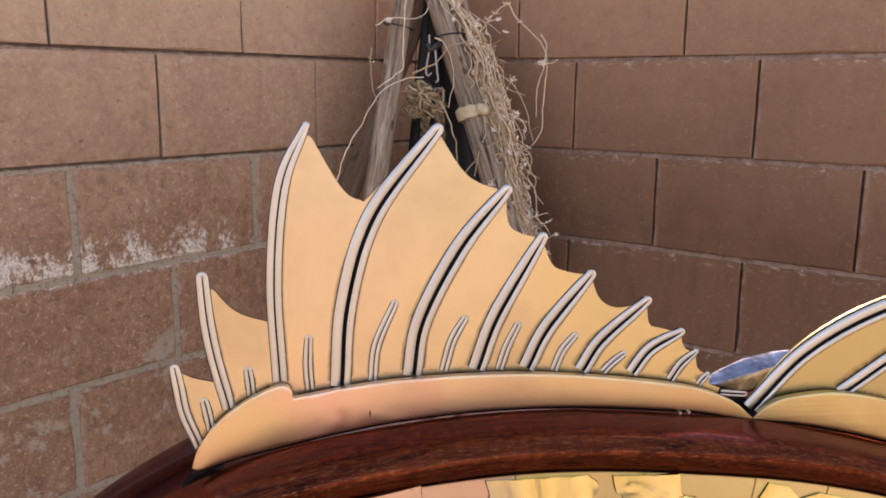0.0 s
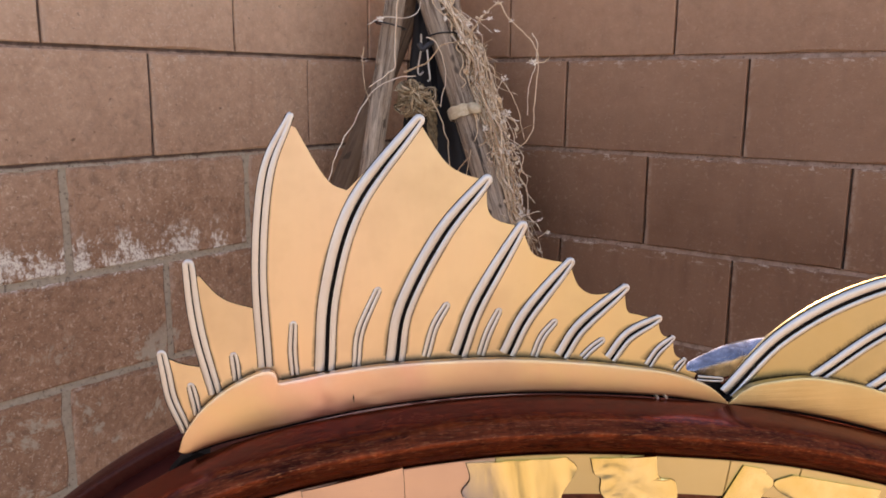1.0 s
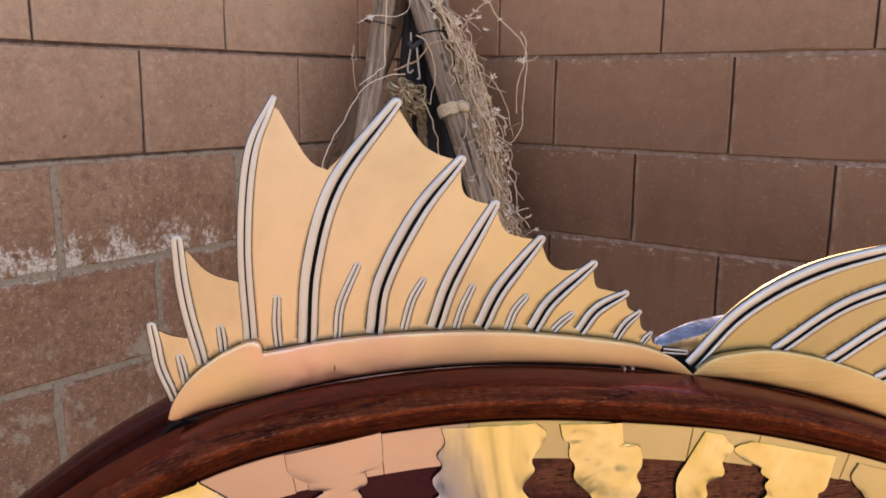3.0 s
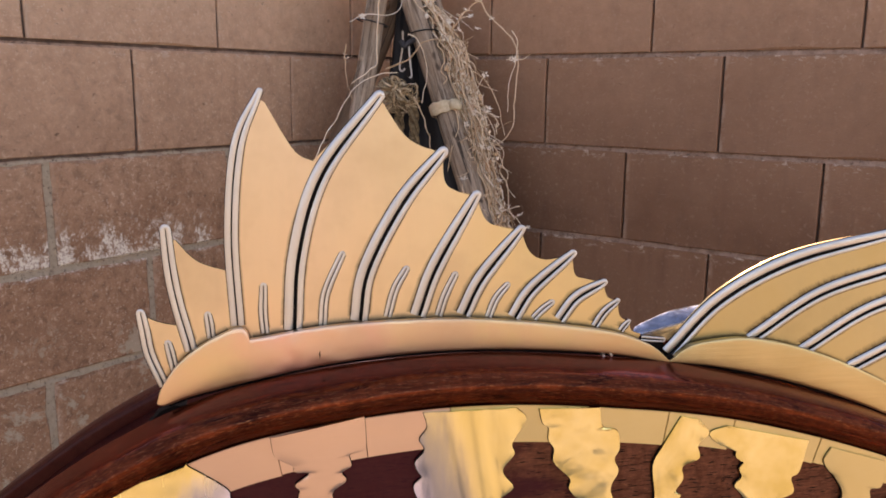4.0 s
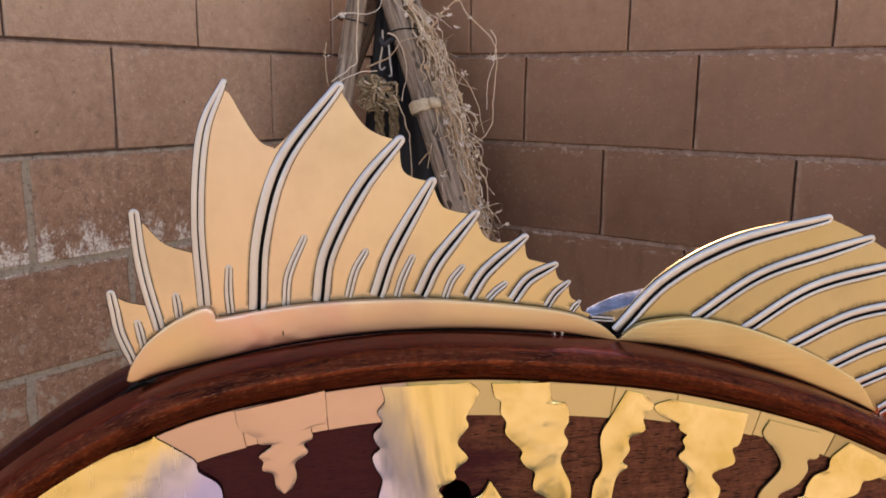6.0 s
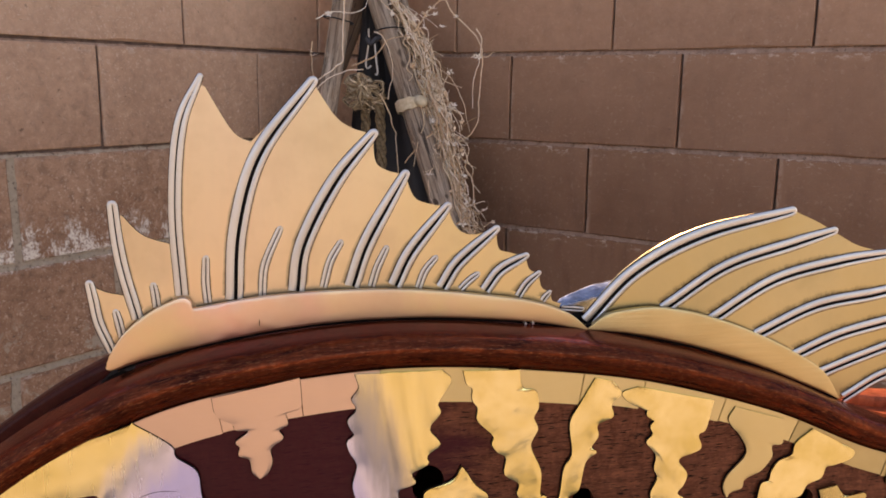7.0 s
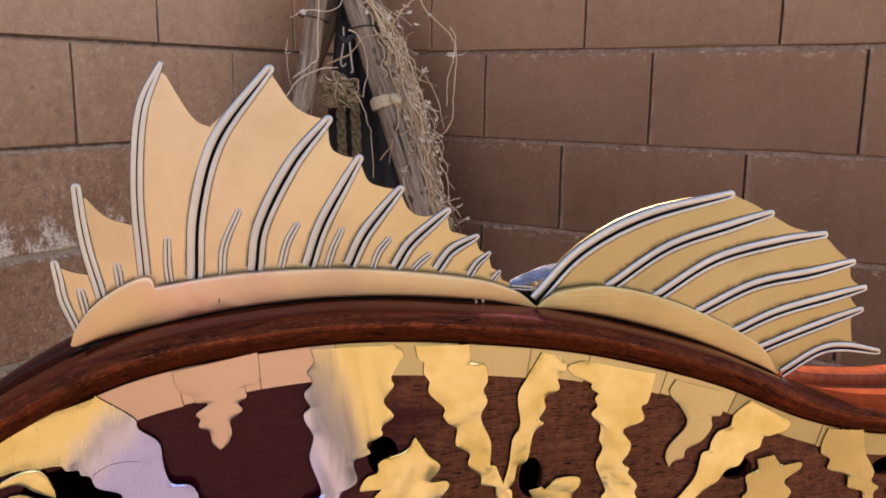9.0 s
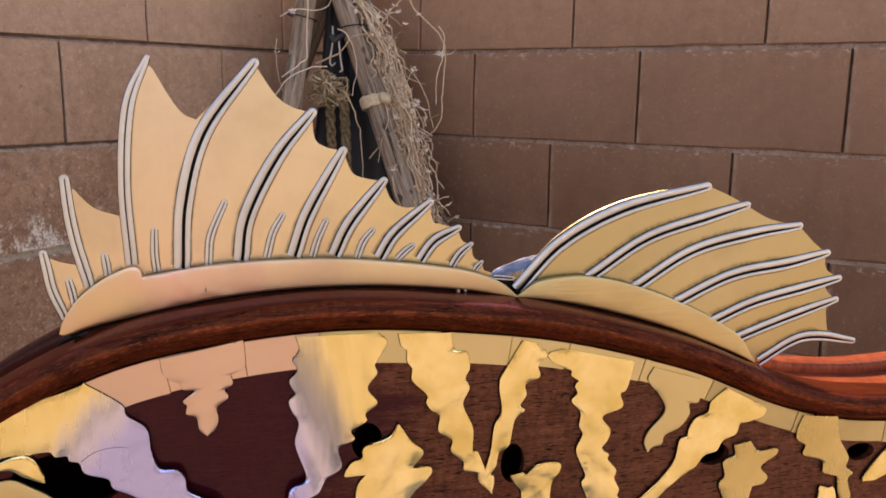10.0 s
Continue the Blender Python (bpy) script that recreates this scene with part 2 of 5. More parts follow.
def mahogany(name, gloss=0.12, dark=1.0, coat=0.4, pore=0.75, streaky=0.5, silk=0.4, ground=(0.10, 0.012, 0.005), figure=(0.52, 0.09, 0.026), light=(0.68, 0.19, 0.06), bent=False, grain=1.0, dim_end=None):
    """Stained mahogany: near-black ground, red-brown streaks and short ribbon flecks, open pores under lacquer. silk:
    the share of light that the fibres throw back as a tinted sheen;
    grain: how fine the pores are; dim_end: (u0, u1, colour), shade and dark reflections put into the colour, fading out
    towards u1."""
    M = Mat(name, 0.3)
    p = M.node("ShaderNodeTexCoord").outputs["UV"] if bent else M.obj
    d = lambda r, g, b: (r * dark, g * dark, b * dark)
    warp = M.noise(M.scaled(p, 5, 14, 14), 3.0, 4, 0.6, 0.6)
    fig = M.noise(M.scaled(p, 8, 50, 50), 7.0, 6, 0.7, 0.4)
    col = M.mix(M.ramp(fig, (0.34, 0.0), (0.68, 1.0)), d(*ground), d(*figure))
    col = M.mix(M.ramp(warp, (0.4, 0.0), (0.7, 0.5)), col, d(*figure))
    ribbon = M.noise(M.scaled(p, 75, 30, 30), 3.0, 4, 0.65, 0.5)
    col = M.mix(M.ramp(ribbon, (0.40, 0.42), (0.60, 0.0)), col, d(0.09, 0.014, 0.006))
    fleck = M.noise(M.scaled(p, 85, 300, 300), 4.0, 4, 0.65, 0.3)
    col = M.mix(M.ramp(fleck, (0.54, 0.0), (0.68, streaky)), col, d(*light))
    pores = M.noise(M.scaled(p, 170 * grain, 1500 * grain, 1500 * grain), 1.6, 2, 0.5)
    pm = M.ramp(pores, (0.59, 0.0), (0.65, 1.0))
    col = M.mix(M.math("MULTIPLY", pm, pore), col, (0.008, 0.003, 0.002))
    if dim_end:
        x = M.math("ADD", M.node("ShaderNodeSeparateXYZ", Vector=M.obj).outputs[0], M.math("MULTIPLY", M.math("SUBTRACT", warp, 0.5), 0.12))
        r = M.node("ShaderNodeMapRange", Value=x)
        r.inputs["From Min"].default_value, r.inputs["From Max"].default_value = dim_end[0] * 0.001, dim_end[1] * 0.001
        col = M.mix(M.ramp(r.outputs[0], (0.0, 0.88), (1.0, 0.0)), col, dim_end[2])
    M.color(col)
    M.roughness(M.math("ADD", M.math("MULTIPLY", M.noise(p, 30, 3), 0.12), gloss + 0.22))
    M.b.inputs["Metallic"].default_value = silk
    M.b.inputs["Specular Tint"].default_value = (0.55, 0.16, 0.07, 1)
    M.b.inputs["Specular IOR Level"].default_value = 0.03
    M.b.inputs["Coat Weight"].default_value = coat
    M.put(M.b.inputs["Coat Roughness"], M.math("ADD", 0.02, M.math("MULTIPLY", M.noise(p, 45, 4, 0.6), 0.05)))
    M.bump(M.math("SUBTRACT", 1.0, pm), 0.25, 0.0002)
    return M.m


def plain(name, a, b, rough, scale=40, bumpy=0.2, stretch=(1, 1, 1), metal=0.0):
    M = Mat(name, rough, metal)
    v = M.scaled(M.obj, *stretch)
    n = M.noise(v, scale, 5, 0.65)
    M.color(M.mix(M.ramp(n, (0.3, 0.0), (0.7, 1.0)), a, b))
    M.bump(n, bumpy, 0.002)
    return M.m


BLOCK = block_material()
MORTAR = mortar_material("open_joint", (0.08, 0.048, 0.036), (0.19, 0.118, 0.086))
BED = mortar_material("struck_joint", (0.27, 0.158, 0.108), (0.48, 0.315, 0.235))
# the tint along the bronze fin is its reflection put into the colour
BRONZE_ARGS = ((0.84, 0.595, 0.37), (0.90, 0.69, 0.42), 0.34, 0.0, (2.5, 1, 0.25), 13, 1.0, 0.18, (0.40, 0.60), (-212, -15, ((0.0, (0.86, 0.63, 0.39)), (0.3, (0.86, 0.61, 0.40)), (0.55, (0.86, 0.64, 0.38)), (0.75, (0.80, 0.61, 0.30)), (1.0, (0.73, 0.565, 0.27)))))
BRASS_ARGS = ((0.59, 0.445, 0.215), (0.68, 0.53, 0.29), 0.36, 0.0, (3, 1, 0.3), 14, 0.8, 0.10)
BRONZE = metal_material("brushed_bronze", *BRONZE_ARGS)
BRASS = metal_material("brushed_brass", *BRASS_ARGS)
BRONZE_DARK = metal_material("dark_edged_bronze", *BRONZE_ARGS, soot=(0.85, 0.35))
BRASS_DARK = metal_material("dark_edged_brass", *BRASS_ARGS, soot=(0.85, 1.1))
GOLD = metal_material("hammered_brass", (0.72, 0.57, 0.22), (0.93, 0.785, 0.42), 0.22, 0.14, (3, 1, 0.3), 60, 0.25, 0.06)
BAND = metal_material("brass_band", (0.62, 0.50, 0.255), (0.71, 0.585, 0.325), 0.34, 0.0, (0.5, 1, 3), 14, 0.5, 0.12)
GLEAM = metal_material("gleam_brass", (0.78, 0.63, 0.26), (0.92, 0.775, 0.41), 0.26, 0.12, (3, 1, 0.3), 30, 0.25, 0.06, gleam=(-206, -34, 0.75, -0.66, 26, 1.0))
# streaks along the ridges also hold their highlights in the colour
GLEAM_FOLDS = metal_material("gleam_ridged_brass", (0.82, 0.66, 0.27), (0.96, 0.81, 0.43), 0.22, 0.0, (1.1, 1, 0.05), 30, 0.35, 1.3, gleam=(-91, -18, -0.93, -0.36, 38, 0.66))
# darker copies of the brass: the right end's darker reflections put into the colour
DIM_BAND = metal_material("dim_brass_band", (0.48, 0.38, 0.19), (0.58, 0.465, 0.25), 0.36, 0.0, (0.5, 1, 3), 30, 0.7, 0.25)
PLANISHED = metal_material("planished_brass", (0.50, 0.39, 0.17), (0.66, 0.53, 0.26), 0.22, 0.2, (3, 1, 0.3), 22, 0.5, 0.08)
COPPER = metal_material("copper_sheet", (0.68, 0.47, 0.365), (0.75, 0.535, 0.42), 0.32, 0.0, (0.4, 3, 3))
SILVER = metal_material("polished_nickel", (0.63, 0.61, 0.575), (0.82, 0.795, 0.74), 0.42, 0.0, (1, 1, 1))
STEEL = metal_material("blued_steel", (0.08, 0.095, 0.13), (0.52, 0.57, 0.66), 0.22, 0.3, (0.5, 2, 2), 75)
# flat black, also for gaps and edges whose dark is only shade
DULL_BLACK = plain("dull_black", (0.006, 0.005, 0.005), (0.016, 0.013, 0.011), 0.7, 200, 0.1)
DULL_BLACK.node_tree.nodes["Principled BSDF"].inputs["Specular IOR Level"].default_value = 0.03
WOOD = mahogany("mahogany_rim", -0.09, 0.60, 0.10, 0.5, 0.5, 0.56, (0.028, 0.005, 0.005), (0.48, 0.092, 0.034), (0.76, 0.27, 0.12), True)
# redder copy of the rim wood with its sunlight put in; left end shaded
BACK_WOOD = mahogany("sunlit_mahogany", 0.05, 0.72, 0.16, 0.3, 0.4, 0.3, (0.36, 0.075, 0.038), (0.58, 0.15, 0.075), (0.72, 0.26, 0.14), True, dim_end=(-60, 150, (0.030, 0.0045, 0.006)))
# the panel's left end holds its dark violet reflection in the colour
PANEL = mahogany("mahogany_panel", 0.07, 0.42, 0.25, 1.0, 0.5, 0.3, (0.13, 0.032, 0.018), (0.50, 0.16, 0.085), (0.66, 0.24, 0.11), grain=0.55, dim_end=(-95, -55, (0.045, 0.0025, 0.009)))


# ---- geometry helpers ----
def part(name, bm, material, parent, label=""):
    """One mesh object under a thing or a part."""
    me = bpy.data.meshes.new(name)
    bmesh.ops.recalc_face_normals(bm, faces=bm.faces[:])
    bm.to_mesh(me)
    bm.free()
    for poly in me.polygons:
        poly.use_smooth = True
    me.set_sharp_from_angle(angle=radians(38))
    mats = material if isinstance(material, tuple) else (material,)
    for m in mats:
        me.materials.append(m)
    ob = new(name, me)
    ob.parent = parent
    return tagged(ob, label)


def box(bm, lo, hi, bevel=0.0):
    c = [(a + b) / 2 for a, b in zip(lo, hi)]
    s = [b - a for a, b in zip(lo, hi)]
    r = bmesh.ops.create_cube(bm, size=1, matrix=Matrix.Translation(c) @ Matrix.Diagonal((*s, 1)))
    if bevel:
        edges = list({e for v in r["verts"] for e in v.link_edges})
        bmesh.ops.bevel(bm, geom=edges, offset=bevel, segments=2, affect="EDGES")
    return bm


def smooth_line(pts, n=10, closed=False):
    """Catmull-Rom through a few guide points."""
    P = [Vector(p) for p in pts]
    k = len(P)
    if closed:
        get = lambda i: P[i % k]
        spans = k
    else:
        P = [2 * P[0] - P[1], *P, 2 * P[-1] - P[-2]]
        get = lambda i: P[i + 1]
        spans = k - 1
    out = []
    for i in range(spans):
        a, b, c, d = get(i - 1), get(i), get(i + 1), get(i + 2)
        for j in range(n):
            t = j / n
            out.append(0.5 * (2 * b + (c - a) * t + (2 * a - 5 * b + 4 * c - d) * t * t + (3 * b - a - 3 * c + d) * t ** 3))
    if not closed:
        out.append(P[-2].copy())
    return out


def normals2(line, closed=False):
    """Left-hand normals of a plane line."""
    n = len(line)
    out = []
    for i in range(n):
        a = line[(i - 1) % n] if closed or i else line[0]
        b = line[(i + 1) % n] if closed or i < n - 1 else line[-1]
        d = (b - a)
        d = d.normalized() if d.length > 1e-9 else Vector((1, 0))
        out.append(Vector((-d.y, d.x)))
    return out


MM = 0.001


def slab(outline, w0, w1, bevel=0.0):
    """A flat plate: a plane outline in millimetres, from depth w0 to w1 (front). Local x right, y to the back, z up."""
    bm = bmesh.new()
    vs = [bm.verts.new((p[0] * MM, -w1 * MM, p[1] * MM)) for p in outline]
    f = bm.faces.new(vs)
    r = bmesh.ops.extrude_face_region(bm, geom=[f])
    moved = [v for v in r["geom"] if isinstance(v, bmesh.types.BMVert)]
    bmesh.ops.translate(bm, verts=moved, vec=(0, (w1 - w0) * MM, 0))
    if bevel:
        edges = [e for e in bm.edges if len(e.link_faces) == 2 and any(len(g.verts) > 4 for g in e.link_faces)]
        bmesh.ops.bevel(bm, geom=edges, offset=bevel * MM, segments=2 if bevel < 1 else 4, affect="EDGES", clamp_overlap=True)
    return bm


def tube(bm, path, radii, ring=8, flat=None):
    """A round rod along a path in space; flat: a direction along which it is squeezed to the given ratio."""
    P = [Vector(p) for p in path]
    prev, first = None, None
    up = Vector((0, 1, 0)) if flat is None else Vector(flat[0])
    for i, p in enumerate(P):
        d = (P[min(i + 1, len(P) - 1)] - P[max(i - 1, 0)]).normalized()
        a = d.cross(up)
        if a.length < 1e-4:
            a = d.cross(Vector((0.3, 0.2, 1)))
        a.normalize()
        b = a.cross(d).normalized()
        r = radii[i] if hasattr(radii, "__len__") else radii
        k = 1.0 if flat is None else flat[1]
        row = [bm.verts.new(p + a * math.cos(q) * r + b * math.sin(q) * r * k) for q in (2 * math.pi * j / ring for j in range(ring))]
        if prev:
            for j in range(ring):
                bm.faces.new((prev[j], prev[(j + 1) % ring], row[(j + 1) % ring], row[j]))
        else:
            bm.faces.new(row[::-1])
        prev = row
    bm.faces.new(prev)
    return bm


# ---- ground and walls ----
def structure(name, bm, material, label, category):
    ob = part(name, bm, material, None, label)
    return tagged(ob, "", category, "", "structure")


GROUND = plain("grey_concrete", (0.29, 0.265, 0.23), (0.36, 0.33, 0.29), 0.9, 6, 0.3)
STUCCO = plain("warm_stucco", (0.097, 0.081, 0.068), (0.119, 0.101, 0.086), 0.95, 50, 0.4)
bm = bmesh.new()
box(bm, (-400, -400, -0.3), (400, 400, 0.0))
structure("ground", bm, GROUND, "grey concrete ground of the yard", "ground")

COURSE, LENGTH, DATUM = 0.203, 0.406, 1.624
TOP_ROW, LOW_ROW = 2, -8
# where one upright joint of each course stands, in metres from the corner
EAST_JOINT = {1: 0.470, 0: 0.720, -1: 0.470, -2: 0.675, -3: 0.466, -4: 0.675}
WEST_JOINT = {-4: 0.562, 1: 0.352, 0: 0.555, -1: 0.352, -2: 0.536, -3: 0.745 - LENGTH}


def block_mesh(length, height, seed, rough=1.0):
    """A block lying along x from 0, its face towards -y, with worn and chipped arrises; x right, z up."""
    rnd = random.Random(seed)
    bm = bmesh.new()
    back = 0.04
    nx = max(2, round(length / (0.05 if rough == 1 else 0.028)))
    edge = [(length * i / nx, 0.0) for i in range(nx)] + [(length, height * i / 4) for i in range(4)]
    edge += [(length - length * i / nx, height) for i in range(nx)] + [(0.0, height - height * i / 4) for i in range(4)]
    worn = [rnd.choice((0.0012, 0.0015, 0.0018, 0.0022, 0.0028, 0.005)) * rough for _ in edge]
    inner = [bm.verts.new((min(max(x, c), length - c), 0, min(max(z, c), height - c))) for (x, z), c in zip(edge, worn)]
    front = [bm.verts.new((x, c * 0.9, z)) for (x, z), c in zip(edge, worn)]
    rear = [bm.verts.new((x, back, z)) for x, z in edge]
    bm.faces.new(inner)
    k = len(edge)
    for p, q in ((inner, front), (front, rear)):
        for j in range(k):
            bm.faces.new((p[j], q[j], q[(j + 1) % k], p[(j + 1) % k]))
    bmesh.ops.recalc_face_normals(bm, faces=bm.faces[:])
    me = bpy.data.meshes.new("block")
    bm.to_mesh(me)
    bm.free()
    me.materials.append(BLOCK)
    return me


def block_wall(wall, length, joints, place, thin):
    """Courses of blocks in running bond as parts of a wall. place: from (along, height) to a pose. thin: width of upright joints by course."""
    made = {}
    rnd = random.Random(5)
    for row in range(LOW_ROW, TOP_ROW):
        first = joints.get(row, joints[-1] if row % 2 else joints[-2])
        while first > 0:
            first -= LENGTH
        j = thin(row)
        bed = 0.013 if j > 0.01 else 0.010
        x = first
        while x < length:
            a, b = max(x + j / 2, 0.0), min(x + LENGTH - j / 2, length)
            if b - a > 0.02:
                key = (round(b - a, 3), round(COURSE - bed, 4), rnd.randrange(4), 1.7 if j > 0.01 else 1.0)
                if key not in made:
                    made[key] = block_mesh(*key)
                ob = new("block", made[key])
                ob.parent = wall
                proud = rnd.uniform(-0.0012, 0.0012)
                ob.matrix_basis = place(a, b, DATUM + row * COURSE + bed / 2, proud)
            x += LENGTH


def bed_joint(wall, length, z, h, seed, place):
    """Mortar struck into a bed joint: hollow, ragged, smeared here and there over the arrises."""
    n = int(length / 0.016)
    bm = bmesh.new()
    rows = []
    for i in range(n + 1):
        x = length * i / n
        wob = [noise.noise(Vector((x * k, seed, k))) for k in (6.0, 31.0, 70.0)]
        top = h * (1.0 + 0.25 * wob[1] + 0.3 * max(0.0, wob[2]))
        low = h * (1.0 + 0.25 * noise.noise(Vector((x * 27, seed, 9))) + 0.25 * noise.noise(Vector((x * 80, seed, 5))))
        sag = 0.0012 * wob[0]
        prof = ((top, 0.0100 - 0.007 * max(0.0, wob[2])), (top * 0.6, 0.0075), (0.0, 0.0055 + 0.001 * wob[1]), (-low * 0.6, 0.0038), (-low, 0.0032))
        rows.append([bm.verts.new((x, y, dz + sag)) for dz, y in prof])
    for a, b in zip(rows, rows[1:]):
        for j in range(4):
            bm.faces.new((a[j], a[j + 1], b[j + 1], b[j]))
    ob = part("bed_joint", bm, BED, wall)
    if sum(f.normal.y for f in ob.data.polygons) > 0:
        ob.data.flip_normals()
    ob.matrix_basis = place(z)


def build_walls():
    height = DATUM + TOP_ROW * COURSE
    rec = 0.011
    bm = box(bmesh.new(), (-0.19, rec, 0), (1.95, 0.19, height - 0.004))
    north = structure("wall_north", bm, MORTAR, "brown painted concrete block wall in running bond", "wall")
    block_wall(north, 1.95, EAST_JOINT, lambda a, b, z, d: pose(a, d, z), lambda row: 0.0048)
    for row in range(LOW_ROW + 1, TOP_ROW):
        bed_joint(north, 1.95, DATUM + row * COURSE, 0.0058, row, lambda z: pose(0, 0, z))
    bm = box(bmesh.new(), (-0.19, -3.4, 0), (-0.005, rec - 0.002, height - 0.006))
    west = structure("wall_west", bm, MORTAR, "weathered brown block wall with pale mortar and white salt stains", "wall")
    block_wall(west, 3.4, WEST_JOINT, lambda a, b, z, d: pose(-d, -b, z, 0, 0, 90), lambda row: 0.015 if row <= -2 else 0.005)
    for row in range(LOW_ROW + 1, TOP_ROW):
        bed_joint(west, 3.4, DATUM + row * COURSE, 0.0072 if row <= -1 else 0.0058, row + 40, lambda z: pose(0, -3.4, z, 0, 0, 90))


# plain unseen walls, added to close the yard and be reflected in the metal
bm = box(bmesh.new(), (-0.19, -9.2, 0), (10.2, -9.0, 2.4))
structure("wall_south", bm, STUCCO, "plain warm stucco wall added out of view across the yard", "wall")
bm = box(bmesh.new(), (10.0, -9.0, 0), (10.2, 0.0, 2.0))
structure("wall_east", bm, STUCCO, "plain warm stucco wall added out of view to close the yard", "wall")


# ---- the fish sculpture ----
FISH = Matrix.Translation((1.32, -1.368, 1.439)) @ Matrix.Rotation(radians(47.5), 4, "Z")
fish = new("fish_sculpture")
fish.matrix_world = FISH
tagged(fish, "fish-shaped mahogany body with brass fins and stripes", "sculpture")

# guide points of the body's outline, in millimetres
OUTLINE = [(-228, -20), (-187, -2), (-139, 6.7), (-88, 9.4), (-34, 5), (24, -4.5), (88, -23.5), (139, -45.5), (175, -56), (205, -60),
           (240, -62), (300, -58), (345, -42), (350, -120), (260, -135), (140, -190), (-20, -235), (-180, -215), (-285, -160), (-316, -103), (-292, -67.5), (-262, -42.5)]
BODY = smooth_line(OUTLINE, 14, True)
BODY_N = normals2(BODY, True)      # points outward when the line runs clockwise


def inset(d):
    return [p - n * d for p, n in zip(BODY, BODY_N)]


def sweep_rim(profile):
    """A moulding round the whole outline; profile: (inset, depth) pairs in millimetres. The grain runs along it."""
    bm = bmesh.new()
    uv = bm.loops.layers.uv.new("grain")
    k, m = len(BODY), len(profile)
    rows = [[bm.verts.new((p.x * MM, -w * MM, p.y * MM)) for p in inset(d)] for d, w in profile]
    run, girth = [0.0], [0.0]
    for j in range(k):
        run.append(run[-1] + (BODY[(j + 1) % k] - BODY[j]).length * MM)
    for i in range(m):
        girth.append(girth[-1] + (Vector(profile[(i + 1) % m]) - Vector(profile[i])).length * MM)
    for i in range(m):
        a, b = rows[i], rows[(i + 1) % m]
        for j in range(k):
            f = bm.faces.new((a[j], a[(j + 1) % k], b[(j + 1) % k], b[j]))
            for loop, c in zip(f.loops, ((j, i), (j + 1, i), (j + 1, i + 1), (j, i + 1))):
                loop[uv].uv = (run[c[0]], girth[c[1]])
    return bm


def arc_profile(points, n=5):
    return [tuple(p) for p in smooth_line(points, n)]


front_profile = [(14, 5), (1, 5), (0, 6), (0, 20)] + arc_profile([(0.15, 24.5), (1.0, 28.4), (2.9, 31.2), (5.3, 32.2), (8.6, 31.0), (12.4, 27.6), (15.4, 23.6)], 5) + [(16, 23), (16, 18), (22, 18), (22, 5)]
rear_profile = [(14, -29), (2.5, -29), (0.8, -30)] + arc_profile([(0, -33), (0, -38), (0.6, -43), (2.2, -47), (6, -50), (11, -51), (15.6, -48)], 4) + [(16, -34), (22, -34), (22, -29)]
part("front_rim", sweep_rim(front_profile), WOOD, fish, "glossy rounded mahogany rim")
part("rear_rim", sweep_rim(rear_profile), BACK_WOOD, fish, "glossy mahogany rear rim")
part("core", sweep_rim([(6.5, -29.5), (6.5, 5.5), (12, 5.5), (12, -29.5)]), BACK_WOOD, fish, "mahogany channel between the rims")
# a black slab stands for the shade inside the slot
part("slot", slab([(-213, -15), (-207.5, -9), (-202, -6.6), (-198, -7.6), (-205, -12.4), (-211, -16.6)], -5, 3), DULL_BLACK, fish, "black slab for the shaded slot at the foot of the fin")

SOUND_HOLES = [(-79, -58, 7, 9), (-9, -76, 6, 10), (100, -83, 9, 6), (-205, -63, 23, 13), (190, -91, 9, 5)]


def panel_with_holes():
    """The front board, with its holes cut through."""
    bm = bmesh.new()
    loops = [[(p.x, p.y) for p in inset(16.5)]]
    for u, v, a, b in SOUND_HOLES:
        loops.append([(u + a * math.cos(q), v + b * math.sin(q)) for q in (2 * math.pi * i / 24 for i in range(24))])
    edges = []
    for lp in loops:
        vs = [bm.verts.new((u * MM, -25.7 * MM, v * MM)) for u, v in lp]
        edges += [bm.edges.new((vs[i], vs[(i + 1) % len(vs)])) for i in range(len(vs))]
    bmesh.ops.triangle_fill(bm, edges=edges, use_beauty=True)
    r = bmesh.ops.extrude_face_region(bm, geom=bm.faces[:])
    bmesh.ops.translate(bm, verts=[v for v in r["geom"] if isinstance(v, bmesh.types.BMVert)], vec=(0, 4 * MM, 0))
    return bm


part("front_panel", panel_with_holes(), PANEL, fish, "polished mahogany front panel with dark holes")
part("rear_panel", slab(inset(16.5), -46, -41), PANEL, fish, "mahogany rear panel")


TOP_LINE = sorted(((p.x, p.y, n.x, n.y) for p, n in zip(BODY, BODY_N) if p.y > -75), key=lambda q: q[0])


def band_piece(u0, u1, width):
    """A stretch of the brass band that follows the inside of the rim."""
    us = [u0 + (u1 - u0) * i / 18 for i in range(19)]
    cols = list(zip(*TOP_LINE))
    line = [(Vector((u, np.interp(u, cols[0], cols[1]))), Vector((np.interp(u, cols[0], cols[2]), np.interp(u, cols[0], cols[3])))) for u in us]
    outer = [p - n * 14.5 for p, n in line]
    inner = [p - n * (15.5 + width) for p, n in line]
    return slab([(q.x, q.y) for q in outer + inner[::-1]], 25.75, 26.6, 0.2)


